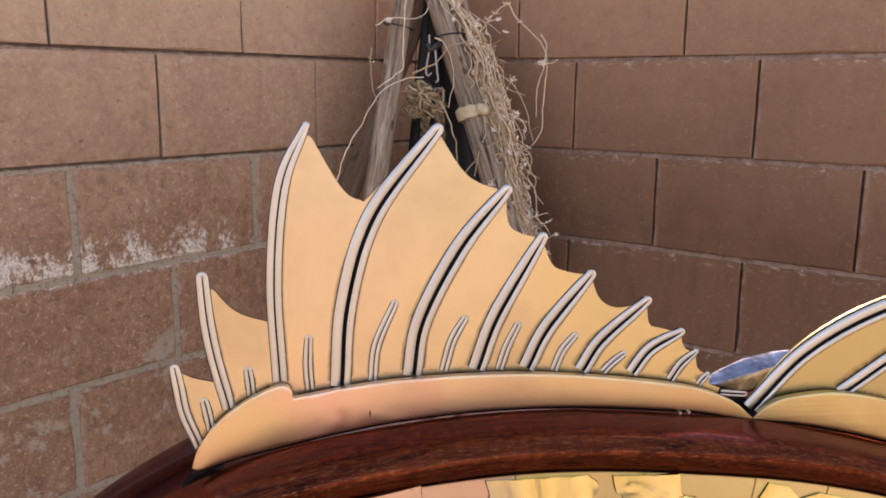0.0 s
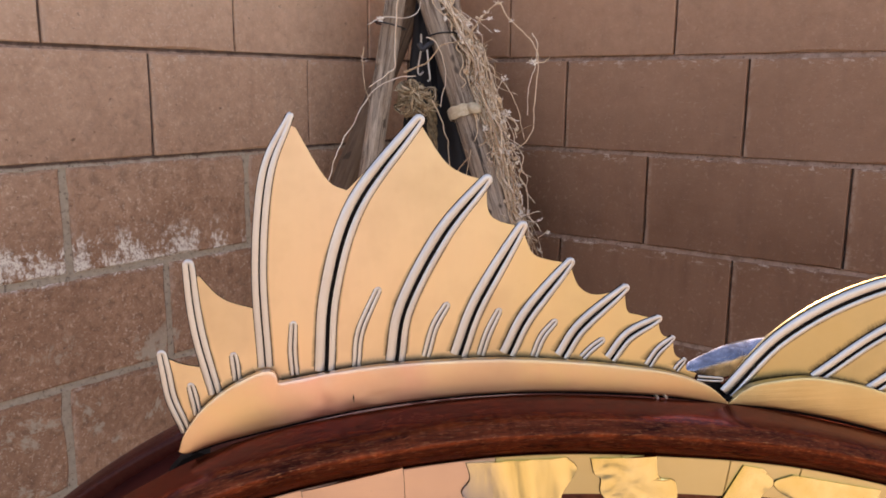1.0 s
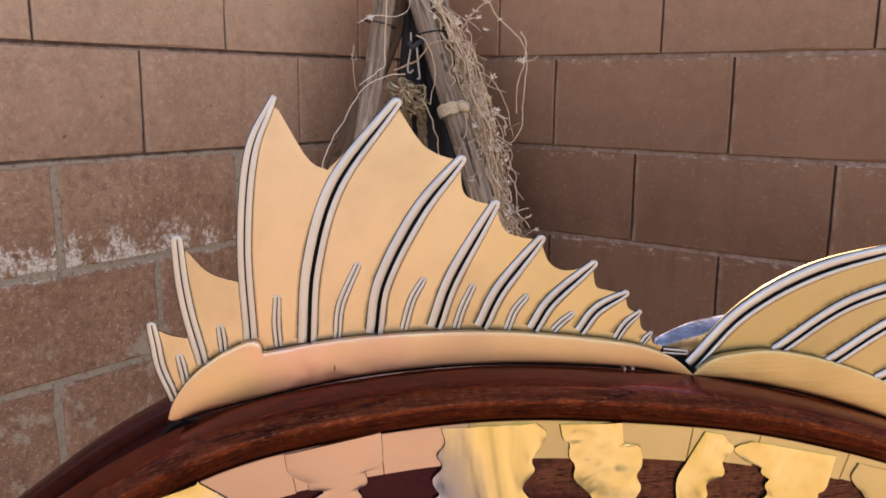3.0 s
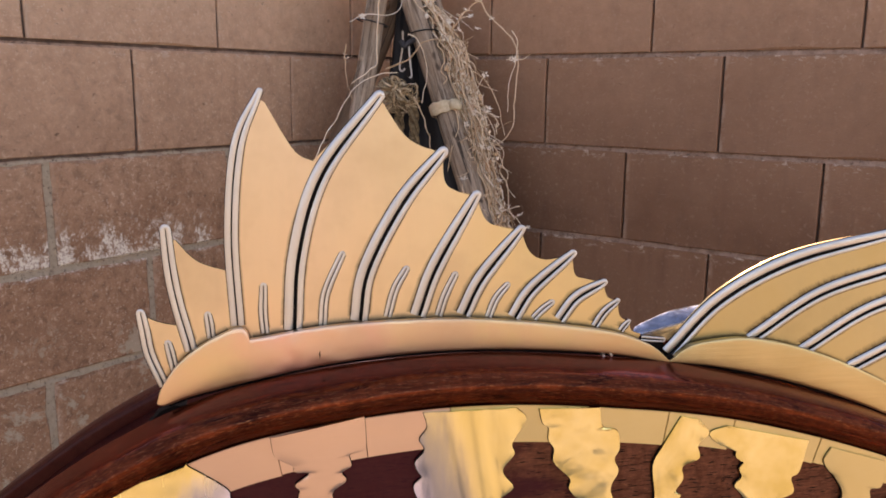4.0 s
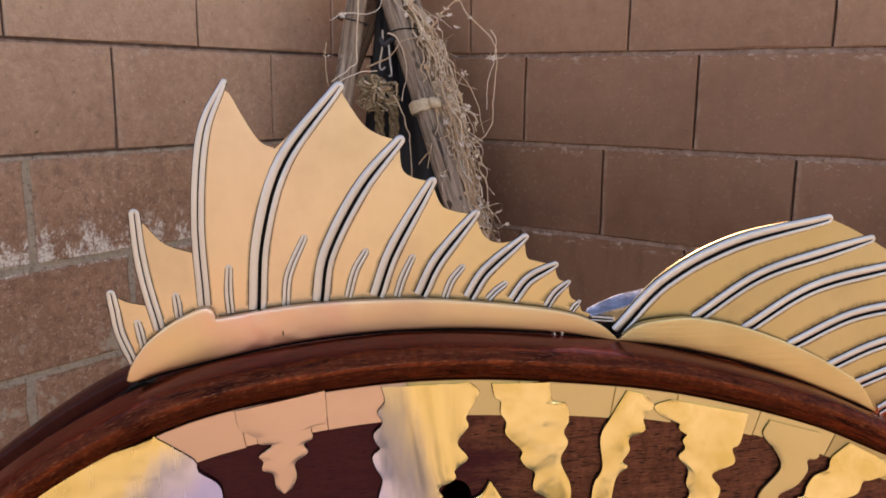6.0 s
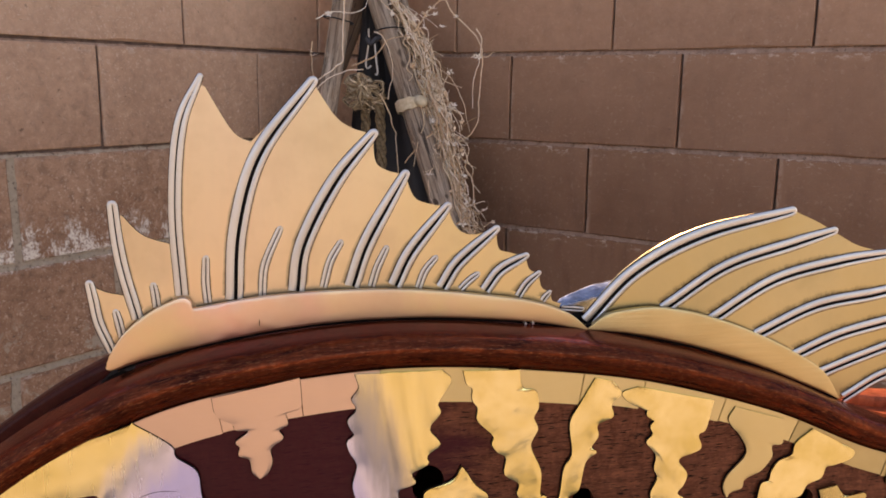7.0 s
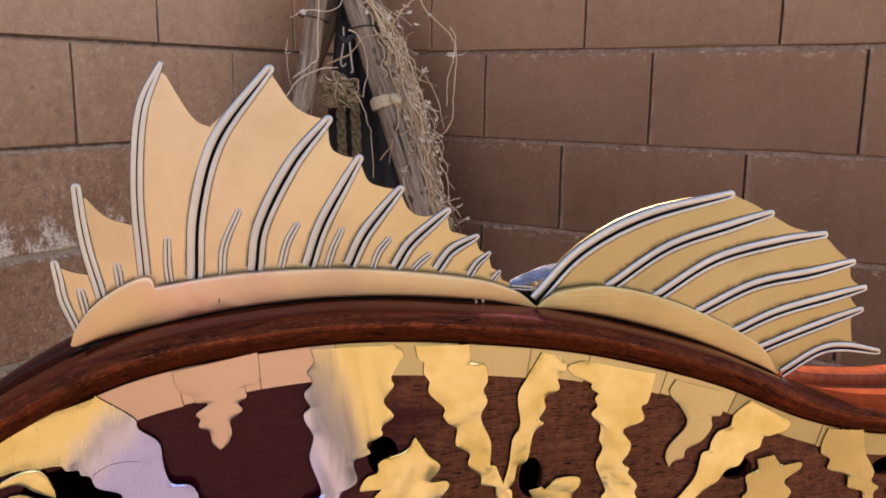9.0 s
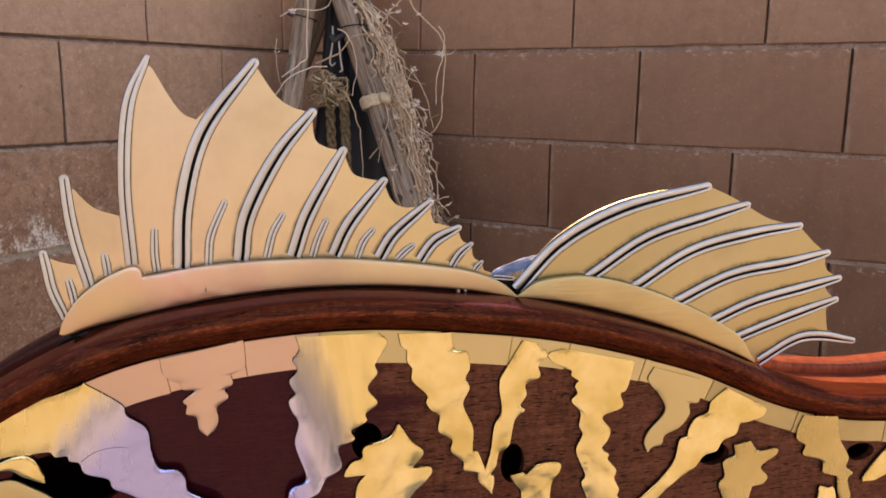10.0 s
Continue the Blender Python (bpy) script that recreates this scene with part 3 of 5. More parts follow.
for u0, u1, width, mat in ((-240, -168, 15, COPPER), (-167.7, -134, 14.5, COPPER), (-133.7, -100, 14.5, COPPER), (-99.7, -52, 14, BAND), (-51.7, -9, 13, BAND), (-8.7, 21, 12, BAND),
                           (21.3, 62, 10.5, BAND), (62.3, 102, 10, BAND), (102.3, 152, 10, DIM_BAND), (152.3, 205, 10.5, DIM_BAND), (205.3, 260, 11, DIM_BAND)):
    part("band_piece", band_piece(u0, u1, width), mat, fish)


def even(line, n):
    """n points at even steps along a line."""
    P = [Vector(p) for p in line]
    d = [0.0]
    for a, b in zip(P, P[1:]):
        d.append(d[-1] + (b - a).length)
    out, k = [], 0
    for i in range(n):
        x = d[-1] * i / (n - 1)
        while k < len(P) - 2 and d[k + 1] < x:
            k += 1
        out.append(P[k].lerp(P[k + 1], (x - d[k]) / max(d[k + 1] - d[k], 1e-9)))
    return out


def stripe(one, other, seed, material=None, label="", fold=None, ridges=0.0, depth=27.4):
    """A plate cut from brass sheet between two ragged edges, gently hammered.
    fold: (u, v, du, dv, slope), the line past which the plate leans forward, the way across it, and how steeply."""
    n, cols = 90, 40 if ridges else 14 if fold else 8
    A, B = even(smooth_line(one, 5), n), even(smooth_line(other, 5), n)

    def lean(p):
        if not fold:
            return 0.0
        x = max(0.0, (p.x - fold[0]) * fold[2] + (p.y - fold[1]) * fold[3])
        return fold[4] * (x * x / 36 if x < 18 else x - 9)

    def vert(mesh, p, w):
        """A leaning part comes forward along the line of sight from in front, so that its outline stays."""
        q = Vector((-10, 110)).lerp(p, 1 - lean(p) / 370)
        return mesh.verts.new((q.x * MM, -(w + lean(p)) * MM, q.y * MM))

    bm = bmesh.new()
    top, low = [], []
    for i in range(n):
        ra, rb = [], []
        for c in range(cols + 1):
            x = c / cols
            p = A[i].lerp(B[i], x)
            edge = 0.35 * min(1.0, 6 * min(x, 1 - x)) ** 0.5
            ridge = ridges * math.sin((p.x + 0.22 * p.y) * 0.6 + 0.9 * math.sin(p.x * 0.21)) if ridges else 0.0
            dent = (0.03 if ridges else 0.08) * noise.noise(Vector((p.x * 0.13, p.y * 0.13, seed)))
            ra.append(vert(bm, p, depth + edge + ridge + dent))
            rb.append(vert(bm, p, depth + ridge - 1.3))
        top.append(ra)
        low.append(rb)
    for g in (top, low):
        for r0, r1 in zip(g, g[1:]):
            for c in range(cols):
                bm.faces.new((r0[c], r0[c + 1], r1[c + 1], r1[c]))
    for c in (0, cols):
        for i in range(n - 1):
            bm.faces.new((top[i][c], top[i + 1][c], low[i + 1][c], low[i][c]))
    for i in (0, n - 1):
        for c in range(cols):
            bm.faces.new((top[i][c], top[i][c + 1], low[i][c + 1], low[i][c]))
    ob = part("stripe", bm, material or GOLD, fish, label)
    # a black border put in for the shadow gap round the plate
    wide = []
    for side, far in ((A, B), (B, A)):
        wide.append([p + (p - q).normalized() * 0.25 if (p - q).length > 0.3 else p for p, q in zip(side, far)])
    rim = bmesh.new()
    rows = [[vert(rim, p, depth - e) for p, e in ((wide[0][i], 1.5), (wide[0][i], 0.7), (wide[1][i], 0.7), (wide[1][i], 1.5))] for i in range(n)]
    for r0, r1 in zip(rows, rows[1:]):
        for c in range(3):
            rim.faces.new((r0[c], r0[c + 1], r1[c + 1], r1[c]))
    part("edge", rim, DULL_BLACK, ob, "black border for the shadow gap round the plate")
    return ob


stripe([(-252, -46), (-227.5, -32), (-215, -26.5), (-206, -24), (-195.5, -20.5), (-195.5, -20.5), (-182, -30.5), (-180.5, -35.5), (-173, -42), (-172, -52), (-169.5, -60.5), (-162.5, -62), (-159.5, -66.5), (-159, -72), (-153.5, -76), (-146.5, -81), (-142, -92)],
       [(-252, -57.5), (-229, -49.5), (-219.5, -49), (-211, -48.5), (-209, -51), (-204.5, -51), (-203.5, -53.5), (-200, -54.5), (-198, -59.5), (-189.5, -63), (-188, -67.5), (-181, -71.5), (-174.5, -77.5), (-170, -90)], 3, material=GLEAM, label="broad brass stripe with a violet reflection in its colour", fold=(-200, -45, 0.6, -0.8, 0.10))
stripe([(-252, -65), (-229, -51), (-218.5, -50), (-214, -58.5), (-213.5, -61.5)],
       [(-252, -63), (-229.5, -55), (-221.5, -58.5), (-215.5, -61.5), (-213.5, -62)], 9)
stripe([(-252, -73.5), (-230, -59.5), (-217.5, -64.5), (-209.5, -70.5)],
       [(-252, -78.5), (-231, -70.5), (-224.5, -72.5), (-218.5, -74.5)], 8, material=BAND)
stripe([(-166, -12), (-164.5, -19.5), (-158.5, -23.5), (-157.5, -26), (-152.5, -27), (-157.5, -31), (-156, -33.5), (-156.5, -37), (-152.5, -39), (-151.5, -44.5), (-148.5, -47.5)],
       [(-132, -6), (-131.5, -13), (-132, -19), (-137.5, -20.5), (-137, -25), (-140.5, -27.5), (-139, -31), (-144, -35), (-143.5, -40.5), (-145.5, -45.5), (-148.5, -47.5)], 12, material=COPPER, label="short copper drip")
stripe([(-110, -6), (-108.5, -12), (-111.5, -16.5), (-109.5, -21), (-113, -25.5), (-112, -29.5), (-110.5, -32), (-113.5, -35), (-112.5, -39.5), (-109.5, -46), (-111.5, -55.5), (-107.5, -72), (-114.5, -76.5), (-116.5, -82), (-119, -96)],
       [(-74, -6.5), (-70, -11.5), (-75.5, -20.5), (-74.5, -25), (-79, -32), (-74.5, -39), (-80, -44), (-79.5, -47.5), (-86.5, -51.5), (-85, -56), (-92.5, -59), (-91.5, -68.5), (-98.5, -73), (-102.5, -79.5), (-107.5, -83), (-112, -94)], 5, material=GLEAM_FOLDS, label="wide ridged brass stripe with a violet reflection in its colour", fold=(-95, -46, 0, -1, 0.14), ridges=0.32)
stripe([(-65, -7.5), (-63.5, -13.5), (-61, -15.5), (-61, -20.5), (-58.5, -24.5), (-58.5, -30), (-51.5, -37.5), (-52, -41), (-49.5, -45), (-45.5, -48), (-46, -55.5), (-39.5, -60.5), (-40, -66), (-34, -72), (-33.5, -76.5), (-27, -78.5), (-26, -83), (-19.5, -90)],
       [(-40.5, -8.5), (-39, -16.5), (-33, -18.5), (-31.5, -26), (-33.5, -30.5), (-31.5, -36), (-34.5, -43.5), (-29.5, -55.5), (-29.5, -66.5), (-27, -67.5), (-23.5, -75.5), (-20, -79.5), (-18.5, -82.5), (-19.5, -90.5)], 23)
stripe([(-6, -14.5), (-12.5, -25.5), (-17, -34.5), (-15.5, -48.5), (-19, -55.5), (-20.5, -68), (-23.5, -78.5)],
       [(2, -16.5), (6.5, -22.5), (2, -27), (3, -33), (-4, -36), (-3.5, -41.5), (-6.5, -46.5), (-4, -49), (-9, -53.5), (-11.5, -66), (-16.5, -69.5), (-18, -76.5), (-22.5, -82)], 31)
stripe([(14.5, -20), (6.5, -22.5), (12.5, -28.5), (19, -28.5), (19, -34), (23.5, -35.5), (21, -39), (22.5, -43), (19.5, -46.5), (24.5, -53), (24, -59.5), (26, -64.5), (23, -72), (26.5, -81), (28.5, -86.5), (26.5, -90), (30.5, -100), (33, -114)],
       [(51.5, -29), (48.5, -42.5), (45, -45), (46.5, -52), (36, -56), (40.5, -63), (39.5, -68.5), (36.5, -72.5), (40.5, -76), (40, -78.5), (45, -85), (44, -89), (47, -95.5), (46, -98.5), (48, -102), (51, -115)], 44)
stripe([(62.5, -33), (59.5, -38.5), (62.5, -43.5), (65.5, -46.5), (70, -56), (61.5, -66), (59.5, -72), (61, -77)],
       [(88.5, -41), (88.5, -52.5), (83, -53.5), (83.5, -59), (78.5, -65.5), (70.5, -69), (69, -73.5), (63.5, -75), (62, -77)], 51, material=BAND)
stripe([(104, -47), (95.5, -53.5), (94, -59), (87.5, -61.5), (84, -66.5), (83, -71), (79, -72.5), (76.5, -84), (68, -94), (57.5, -103.5), (53, -116)],
       [(121, -56), (127.5, -60), (126, -64), (117, -66.5), (113, -67), (111, -72.5), (104, -75), (100.5, -80.5), (93.5, -82.5), (89, -88), (84.5, -90.5), (79, -94), (67, -104.5), (62, -116)], 62)
stripe([(110.5, -78.5), (111.5, -84), (105, -87), (106.5, -95), (103.5, -99.5), (107, -109.5), (109, -123)],
       [(120, -77), (125.5, -83), (135.5, -82.5), (136.5, -86), (127.5, -92), (132, -98), (129.5, -102), (124, -102), (121.5, -111), (120, -125)], 71, material=PLANISHED)
stripe([(151, -66), (148, -73), (148, -79), (153.5, -83), (153, -88.5), (165, -93), (166.5, -100), (175, -103), (177, -113), (179.5, -118.5), (182, -132)],
       [(172, -68.5), (174, -78.5), (175, -82), (181.5, -92.5), (180.5, -98), (185.5, -102), (182.5, -105.5), (185.5, -115.5), (184.5, -119), (183, -133)], 83, material=PLANISHED)
stripe([(216, -82), (204.5, -91), (197, -99), (192.5, -105), (192, -107)],
       [(226, -96), (214, -102.5), (204, -106.5), (200, -108), (192.5, -108)], 91)
stripe([(-65, -50), (-69, -56), (-80.5, -60), (-81.5, -65), (-86.5, -67), (-89.5, -71.5), (-88.5, -73.5), (-79, -72), (-83.5, -77.5), (-85, -86), (-86, -100)],
       [(-64, -51), (-59, -59), (-53.5, -64), (-54, -67.5), (-58, -72.5), (-50.5, -72.5), (-49, -75.5), (-52.5, -80), (-57, -84), (-60, -89), (-63, -102)], 102)
stripe([(-10.5, -81.5), (-8, -86), (-5, -90), (-4.5, -96), (-4, -110)],
       [(-4.5, -80.5), (-0.5, -83), (3, -77.5), (14, -77.5), (15, -82), (11, -87.5), (10, -97.5), (9, -111)], 112)
stripe([(164.5, -110), (165.5, -107.5), (164.5, -116.5), (164, -130)],
       [(173, -108.5), (175, -111), (176.5, -118), (178, -132)], 121)


def scribed(guides):
    """A fine dark line scratched into a plate, through (u, v, depth)."""
    path = [(p.x * MM, -p.z * MM, p.y * MM) for p in smooth_line(guides, 6)]
    part("scribed_line", tube(bmesh.new(), path, 0.13 * MM, 5), DULL_BLACK, fish, "fine scratched line")


scribed([(-199.0, -53.8, 27.85), (-193.8, -50.3, 27.92), (-187.1, -48.8, 28.05), (-180.6, -49.2, 28.3)])


# ---- fins ----
def ribbon(parent, line, across, w, material, name, label=""):
    """A thin film along a line on a plate, from the line outwards; across: its width at each point, to either side."""
    nrm = normals2(line)
    bm = bmesh.new()
    uv = bm.loops.layers.uv.new("film")
    run, rows = 0.0, []
    for i, p in enumerate(line):
        if i:
            run += (p - line[i - 1]).length * MM
        row = []
        for j in range(4):
            q = p + nrm[i] * across[i] * j / 3
            row.append((bm.verts.new((q.x * MM, -w * MM, q.y * MM)), run, j / 3))
        rows.append(row)
    for a, b in zip(rows, rows[1:]):
        for j in range(3):
            quad = (a[j], a[j + 1], b[j + 1], b[j])
            f = bm.faces.new([q[0] for q in quad])
            for loop, q in zip(f.loops, quad):
                loop[uv].uv = (q[1], q[2])
    ob = part(name, bm, material, parent, label)
    if ob.data.polygons[0].normal.y > 0:
        ob.data.flip_normals()
    return ob


def rib(parent, guides, width, tip=0.5, back=False, name="rib", share=(0.46, 0.32), soot=None, halo=(1.0, 1.0), reach=(0.8, 0.9)):
    """A nickel rib: a wire bent back on itself at the tip, a heavier run above and a lighter one below a black slit.
    share: how much of the width each run takes; tip: how much of the width is left at the end; halo: how far a dark
    film spreads to either side."""
    line = smooth_line([Vector(g) for g in guides], 9)
    nrm = normals2(line)
    n = len(line)
    face, out = (-1.0, -1) if back else (0.0, 1)
    up, dn, upper, lower, edge = [], [], [], [], []
    for i in range(n):
        s = i / (n - 1)
        x = max(0.0, (s - 0.55) / 0.45)
        k = 1 - (1 - tip) * x * x
        thin = 1 - (1 - tip) * 0.5 * x * x
        ru, rl = width * share[0] / 2 * thin, width * share[1] / 2 * thin
        up.append(line[i] + nrm[i] * (width / 2 * k - ru * k))
        dn.append(line[i] - nrm[i] * (width / 2 * k - rl * k))
        upper.append(ru)
        lower.append(rl)
        edge.append((width / 2 * k - ru * k + ru, width / 2 * k - rl * k + rl))
    ahead = (line[-1] - line[-2]).normalized()
    mid, half = (up[-1] + dn[-1]) / 2, (up[-1] - dn[-1]) / 2
    cap = [mid + half * math.cos(math.pi * k / 6) + ahead * half.length * 1.2 * math.sin(math.pi * k / 6) for k in range(1, 6)]
    lift = face + out * 0.12 * width * share[0]
    path = [(p.x * MM, -lift * MM, p.y * MM) for p in up + cap + dn[::-1]]
    thick = upper + [upper[-1] + (lower[-1] - upper[-1]) * k / 6 for k in range(1, 6)] + lower[::-1]
    bm = tube(bmesh.new(), path, [r * MM for r in thick], 10, ((0, 1, 0), 0.42))
    ob = part(name, bm, SILVER, parent)
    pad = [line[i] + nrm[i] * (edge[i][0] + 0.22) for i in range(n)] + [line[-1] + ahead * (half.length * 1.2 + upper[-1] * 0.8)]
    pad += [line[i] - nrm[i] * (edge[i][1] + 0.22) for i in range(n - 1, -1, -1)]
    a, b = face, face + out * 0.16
    part("groove", slab([(p.x, p.y) for p in pad], min(a, b), max(a, b)), DULL_BLACK, ob, "black pad in the slit and round the rib")
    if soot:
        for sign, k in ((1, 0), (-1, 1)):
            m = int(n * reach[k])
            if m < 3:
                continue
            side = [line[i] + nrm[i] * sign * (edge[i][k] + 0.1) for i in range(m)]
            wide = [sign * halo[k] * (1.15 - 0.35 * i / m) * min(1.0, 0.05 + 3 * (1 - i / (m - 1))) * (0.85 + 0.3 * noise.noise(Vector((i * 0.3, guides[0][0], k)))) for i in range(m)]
            ribbon(ob, side, wide, 0.05 + 0.01 * k, soot, "soot", "dark film beside the rib")
    return ob


def fin_plate(parent, name, outline, material, label, edge=None):
    bm = slab([(p[0], p[1]) for p in outline], -1.0, 0.0, 0.0)
    bm.normal_update()
    for f in bm.faces:
        f.material_index = 0 if abs(f.normal.y) > 0.5 else 1
    # black sides stand for the shade on the cut edges
    return part(name, bm, (material, edge or DULL_BLACK), parent, label)


def foot_strip(parent, top, low, material, w0=2.0, w1=4.95, dome=0.10, beaten=None):
    """A flat strip with eased edges between an upper and a lower line that run the same way. beaten: where along it the sheet has been worked with a hammer."""
    n = 150
    cut = (0.0, 0.03, 0.08, 0.2, 0.35, 0.5, 0.65, 0.8, 0.92, 0.97, 1.0)
    A = even(top, n)
    us, vs = [p[0] for p in low], [p[1] for p in low]
    B = [Vector((min(max(a.x, us[0]), us[-1]), np.interp(a.x, us, vs))) for a in A]
    bm = bmesh.new()
    rows = []
    for a, b in zip(A, B):
        wide = min(1.0, (a - b).length / 10)
        row = [bm.verts.new((b.x * MM, -w0 * MM, b.y * MM))]
        for x in cut:
            p = b.lerp(a, x)
            ease = 0.22 * max(0.0, 1 - min(x, 1 - x) / 0.06) ** 2
            wave = 0.05 * noise.noise(Vector((p.x * 0.09, p.y * 0.12, 3.3)))
            if beaten:
                wave += 0.34 * math.exp(-((p.x - beaten) / 22) ** 2) * noise.noise(Vector((p.x * 0.24, p.y * 0.3, 7.1)))
            row.append(bm.verts.new((p.x * MM, -(w1 + wide * (dome * 4 * x * (1 - x) + 0.75 * (1 - x) - ease + wave)) * MM, p.y * MM)))
        row.append(bm.verts.new((a.x * MM, -w0 * MM, a.y * MM)))
        rows.append(row)
    m = len(rows[0])
    for r0, r1 in zip(rows, rows[1:]):
        for j in range(m):
            k = (j + 1) % m
            bm.faces.new((r0[j], r0[k], r1[k], r1[j]))
    bm.faces.new(rows[0])
    bm.faces.new(rows[-1][::-1])
    return part("base_plate", bm, material, parent, "curved brass foot strip")


def foot_film(parent, guides, material, tall=3.0):
    """A dark film on the fin just above its foot strip."""
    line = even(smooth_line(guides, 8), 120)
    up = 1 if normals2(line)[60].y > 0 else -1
    return ribbon(parent, line, [up * tall] * len(line), 0.09, material, "soot", "dark film above the foot strip")


def scallop(points, n=6):
    return smooth_line(points, n)[1:-1]


DORSAL = [
    ((-205.7, 0.5), (-210.2, 12.5), (-211.7, 22.5), (-212.7, 29)),
    ((-195.2, 14), (-199.2, 31.5), (-201.2, 45), (-202.2, 60.5)),
    ((-177.7, 23), (-178.7, 58), (-175.2, 91), (-166.7, 111)),
    ((-156.9, 20.5), (-154.4, 50), (-144.9, 80.5), (-122.9, 109.5)),
    ((-131.4, 23), (-127.9, 43), (-114.4, 69), (-98.4, 88.5)),
    ((-107.9, 24), (-100.9, 43.5), (-84.9, 71.5)),
    ((-89.4, 23.5), (-81.9, 38.5), (-66.4, 57.5)),
    ((-68.4, 21.5), (-60.9, 33), (-44.4, 47)),
    ((-48.9, 19.5), (-41.9, 28.5), (-30.4, 34.5)),
    ((-33.4, 16), (-29.4, 22), (-23.9, 26.5)),
    ((-21.9, 13.5), (-20.4, 15.5), (-18.4, 17.5)),
]
DORSAL_WIDTH = (3.9, 4.6, 5.0, 7.1, 6.9, 6.5, 6.3, 5.9, 5.3, 3.6, 2.8)
DORSAL_WEB = [
    [(-206.5, 25.5)], [(-191.5, 48.5)], [(-155.5, 90.5), (-149, 86), (-146.5, 87), (-135.4, 98.4)], [(-114, 96), (-107, 91)], [(-97.5, 77.5), (-93, 73.5)],
    [(-81, 62), (-75, 59)], [(-62.5, 48.5), (-55.5, 45)], [(-43, 38.5), (-38.5, 36.5)], [(-28.5, 28.5)], [(-22.5, 20)],
]
SPIKES = [
    ((-201.5, 6.5), (-202.5, 12), (-203.5, 17)), ((-187.5, 18.5), (-188, 23.5), (-188.5, 27.5)), ((-167.5, 19.5), (-168, 28), (-167.5, 38)),
    ((-145.5, 21.5), (-144, 34.5), (-137.5, 49.5)), ((-120, 24), (-117, 35), (-112.5, 43)), ((-99.5, 23.5), (-97, 31.5), (-93, 40)),
    ((-79, 22), (-76, 29.5), (-71.5, 35)), ((-60, 20.5), (-56.5, 24), (-52.5, 27)),
]


def web_outline(ribs, webs, starts, foot):
    """The plate's edge: from tip to tip in scallops, closed along the foot."""
    pts = [Vector(p) for p in smooth_line(ribs[0], 6)]
    for k, web in enumerate(webs):
        a = pts[-1] if k == 0 else Vector(ribs[k][-1])
        a = Vector(starts.get(k, a))
        b = Vector(starts.get(("end", k), ribs[k + 1][-1]))
        pts += scallop([a, *[Vector(w) for w in web], b], 7) + [b]
        if ("end", k) in starts:
            nxt = Vector(starts.get(k + 1, ribs[k + 1][-1]))
            pts += [p for p in smooth_line(ribs[k + 1], 8) if b.y + 1 < p.y < nxt.y - 1]
    return pts + [Vector(p) for p in foot]


def dorsal_fin():
    foot = [(-16, 9), (-40, 6), (-90, 11), (-150, 7), (-200, -3)]
    starts = {0: (-211.5, 28), ("end", 0): (-200.5, 24), 1: (-200, 58), ("end", 1): (-179.5, 44), 2: (-166.5, 110)}
    fin = fin_plate(fish, "dorsal_fin", web_outline(DORSAL, DORSAL_WEB, starts, foot), BRONZE, "tall brushed bronze fin with nickel ribs")
    for k, (g, w) in enumerate(zip(DORSAL, DORSAL_WIDTH)):
        rib(fin, g, w, (0.8, 0.8, 0.25)[k] if k < 3 else 0.45, share=(0.46, 0.44) if k < 3 else (0.48, 0.32), soot=BRONZE_DARK, halo=(1.1 + 0.2 * k, 1.1), reach=(0.0 if k < 3 else 0.62 if k == 3 else 0.78, 0.85))
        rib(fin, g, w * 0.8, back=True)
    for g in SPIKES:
        rib(fin, g, 3.1, 0.75, name="spike", share=(0.46, 0.42), soot=BRONZE_DARK, halo=(0.8, 0.8))
    base = smooth_line([(-208, -5), (-206, 1), (-199.5, 10), (-190, 17.4), (-180.5, 22), (-176, 22.8), (-173.8, 21)], 5)
    base += smooth_line([(-173.2, 18.2), (-138, 22.6), (-88, 22.8), (-35, 16.2), (-12, 9), (-1, 0.6)], 8)
    low = smooth_line([(-207, -5.6), (-204, -5.4), (-187, -0.6), (-139, 8), (-88, 10.4), (-35, 6.4), (-1.2, 0.2)], 8)
    foot_strip(fin, base, low, BRONZE_BASE, beaten=-152)
    foot_film(fin, [(-172, 17.6), (-138, 21.8), (-88, 22.0), (-35, 15.4), (-14, 9.0)], BRONZE_DARK)
    foot_film(fin, [(-204, 3), (-199.8, 9), (-190.4, 16.4), (-181, 21)], BRONZE_DARK)
    seam(fin, [(-1, 0), (-35, 5.6), (-88, 9.6), (-139, 7.2), (-187, -1.4), (-204, -6)])
    return fin


TAIL = [
    ((0, 2.5), (22.5, 25.2), (55.5, 41.4), (101.5, 51.6)),
    ((37.5, 6.5), (69, 25.8), (103.5, 35.8), (125.5, 41.5)),
    ((63, 0.0), (95.5, 18.3), (131, 26.3), (158.5, 29.5)),
    ((87.5, -9.0), (119.5, 4.3), (153.5, 9.3), (177.5, 14.0)),
    ((109, -21.0), (134.5, -11.2), (165.5, -4.7), (186.5, -0.5)),
    ((126, -30.5), (146.5, -23.7), (167, -17.7), (186, -12.5)),
    ((140.5, -45.0), (161.5, -34.2), (177.5, -32.7), (200, -37.0)),
]
TAIL_WIDTH = (7.4, 6.4, 6.4, 6.4, 6.2, 5.8, 5.6)
TAIL_WEB = [[(104, 51.5), (114.5, 47)], [(133.5, 37), (141.5, 33.5)], [(162.5, 26), (169, 20)], [(177, 10.5), (178.5, 5)], [(179.5, -2.5), (180, -7)], [(181, -17), (181.5, -23.5)]]


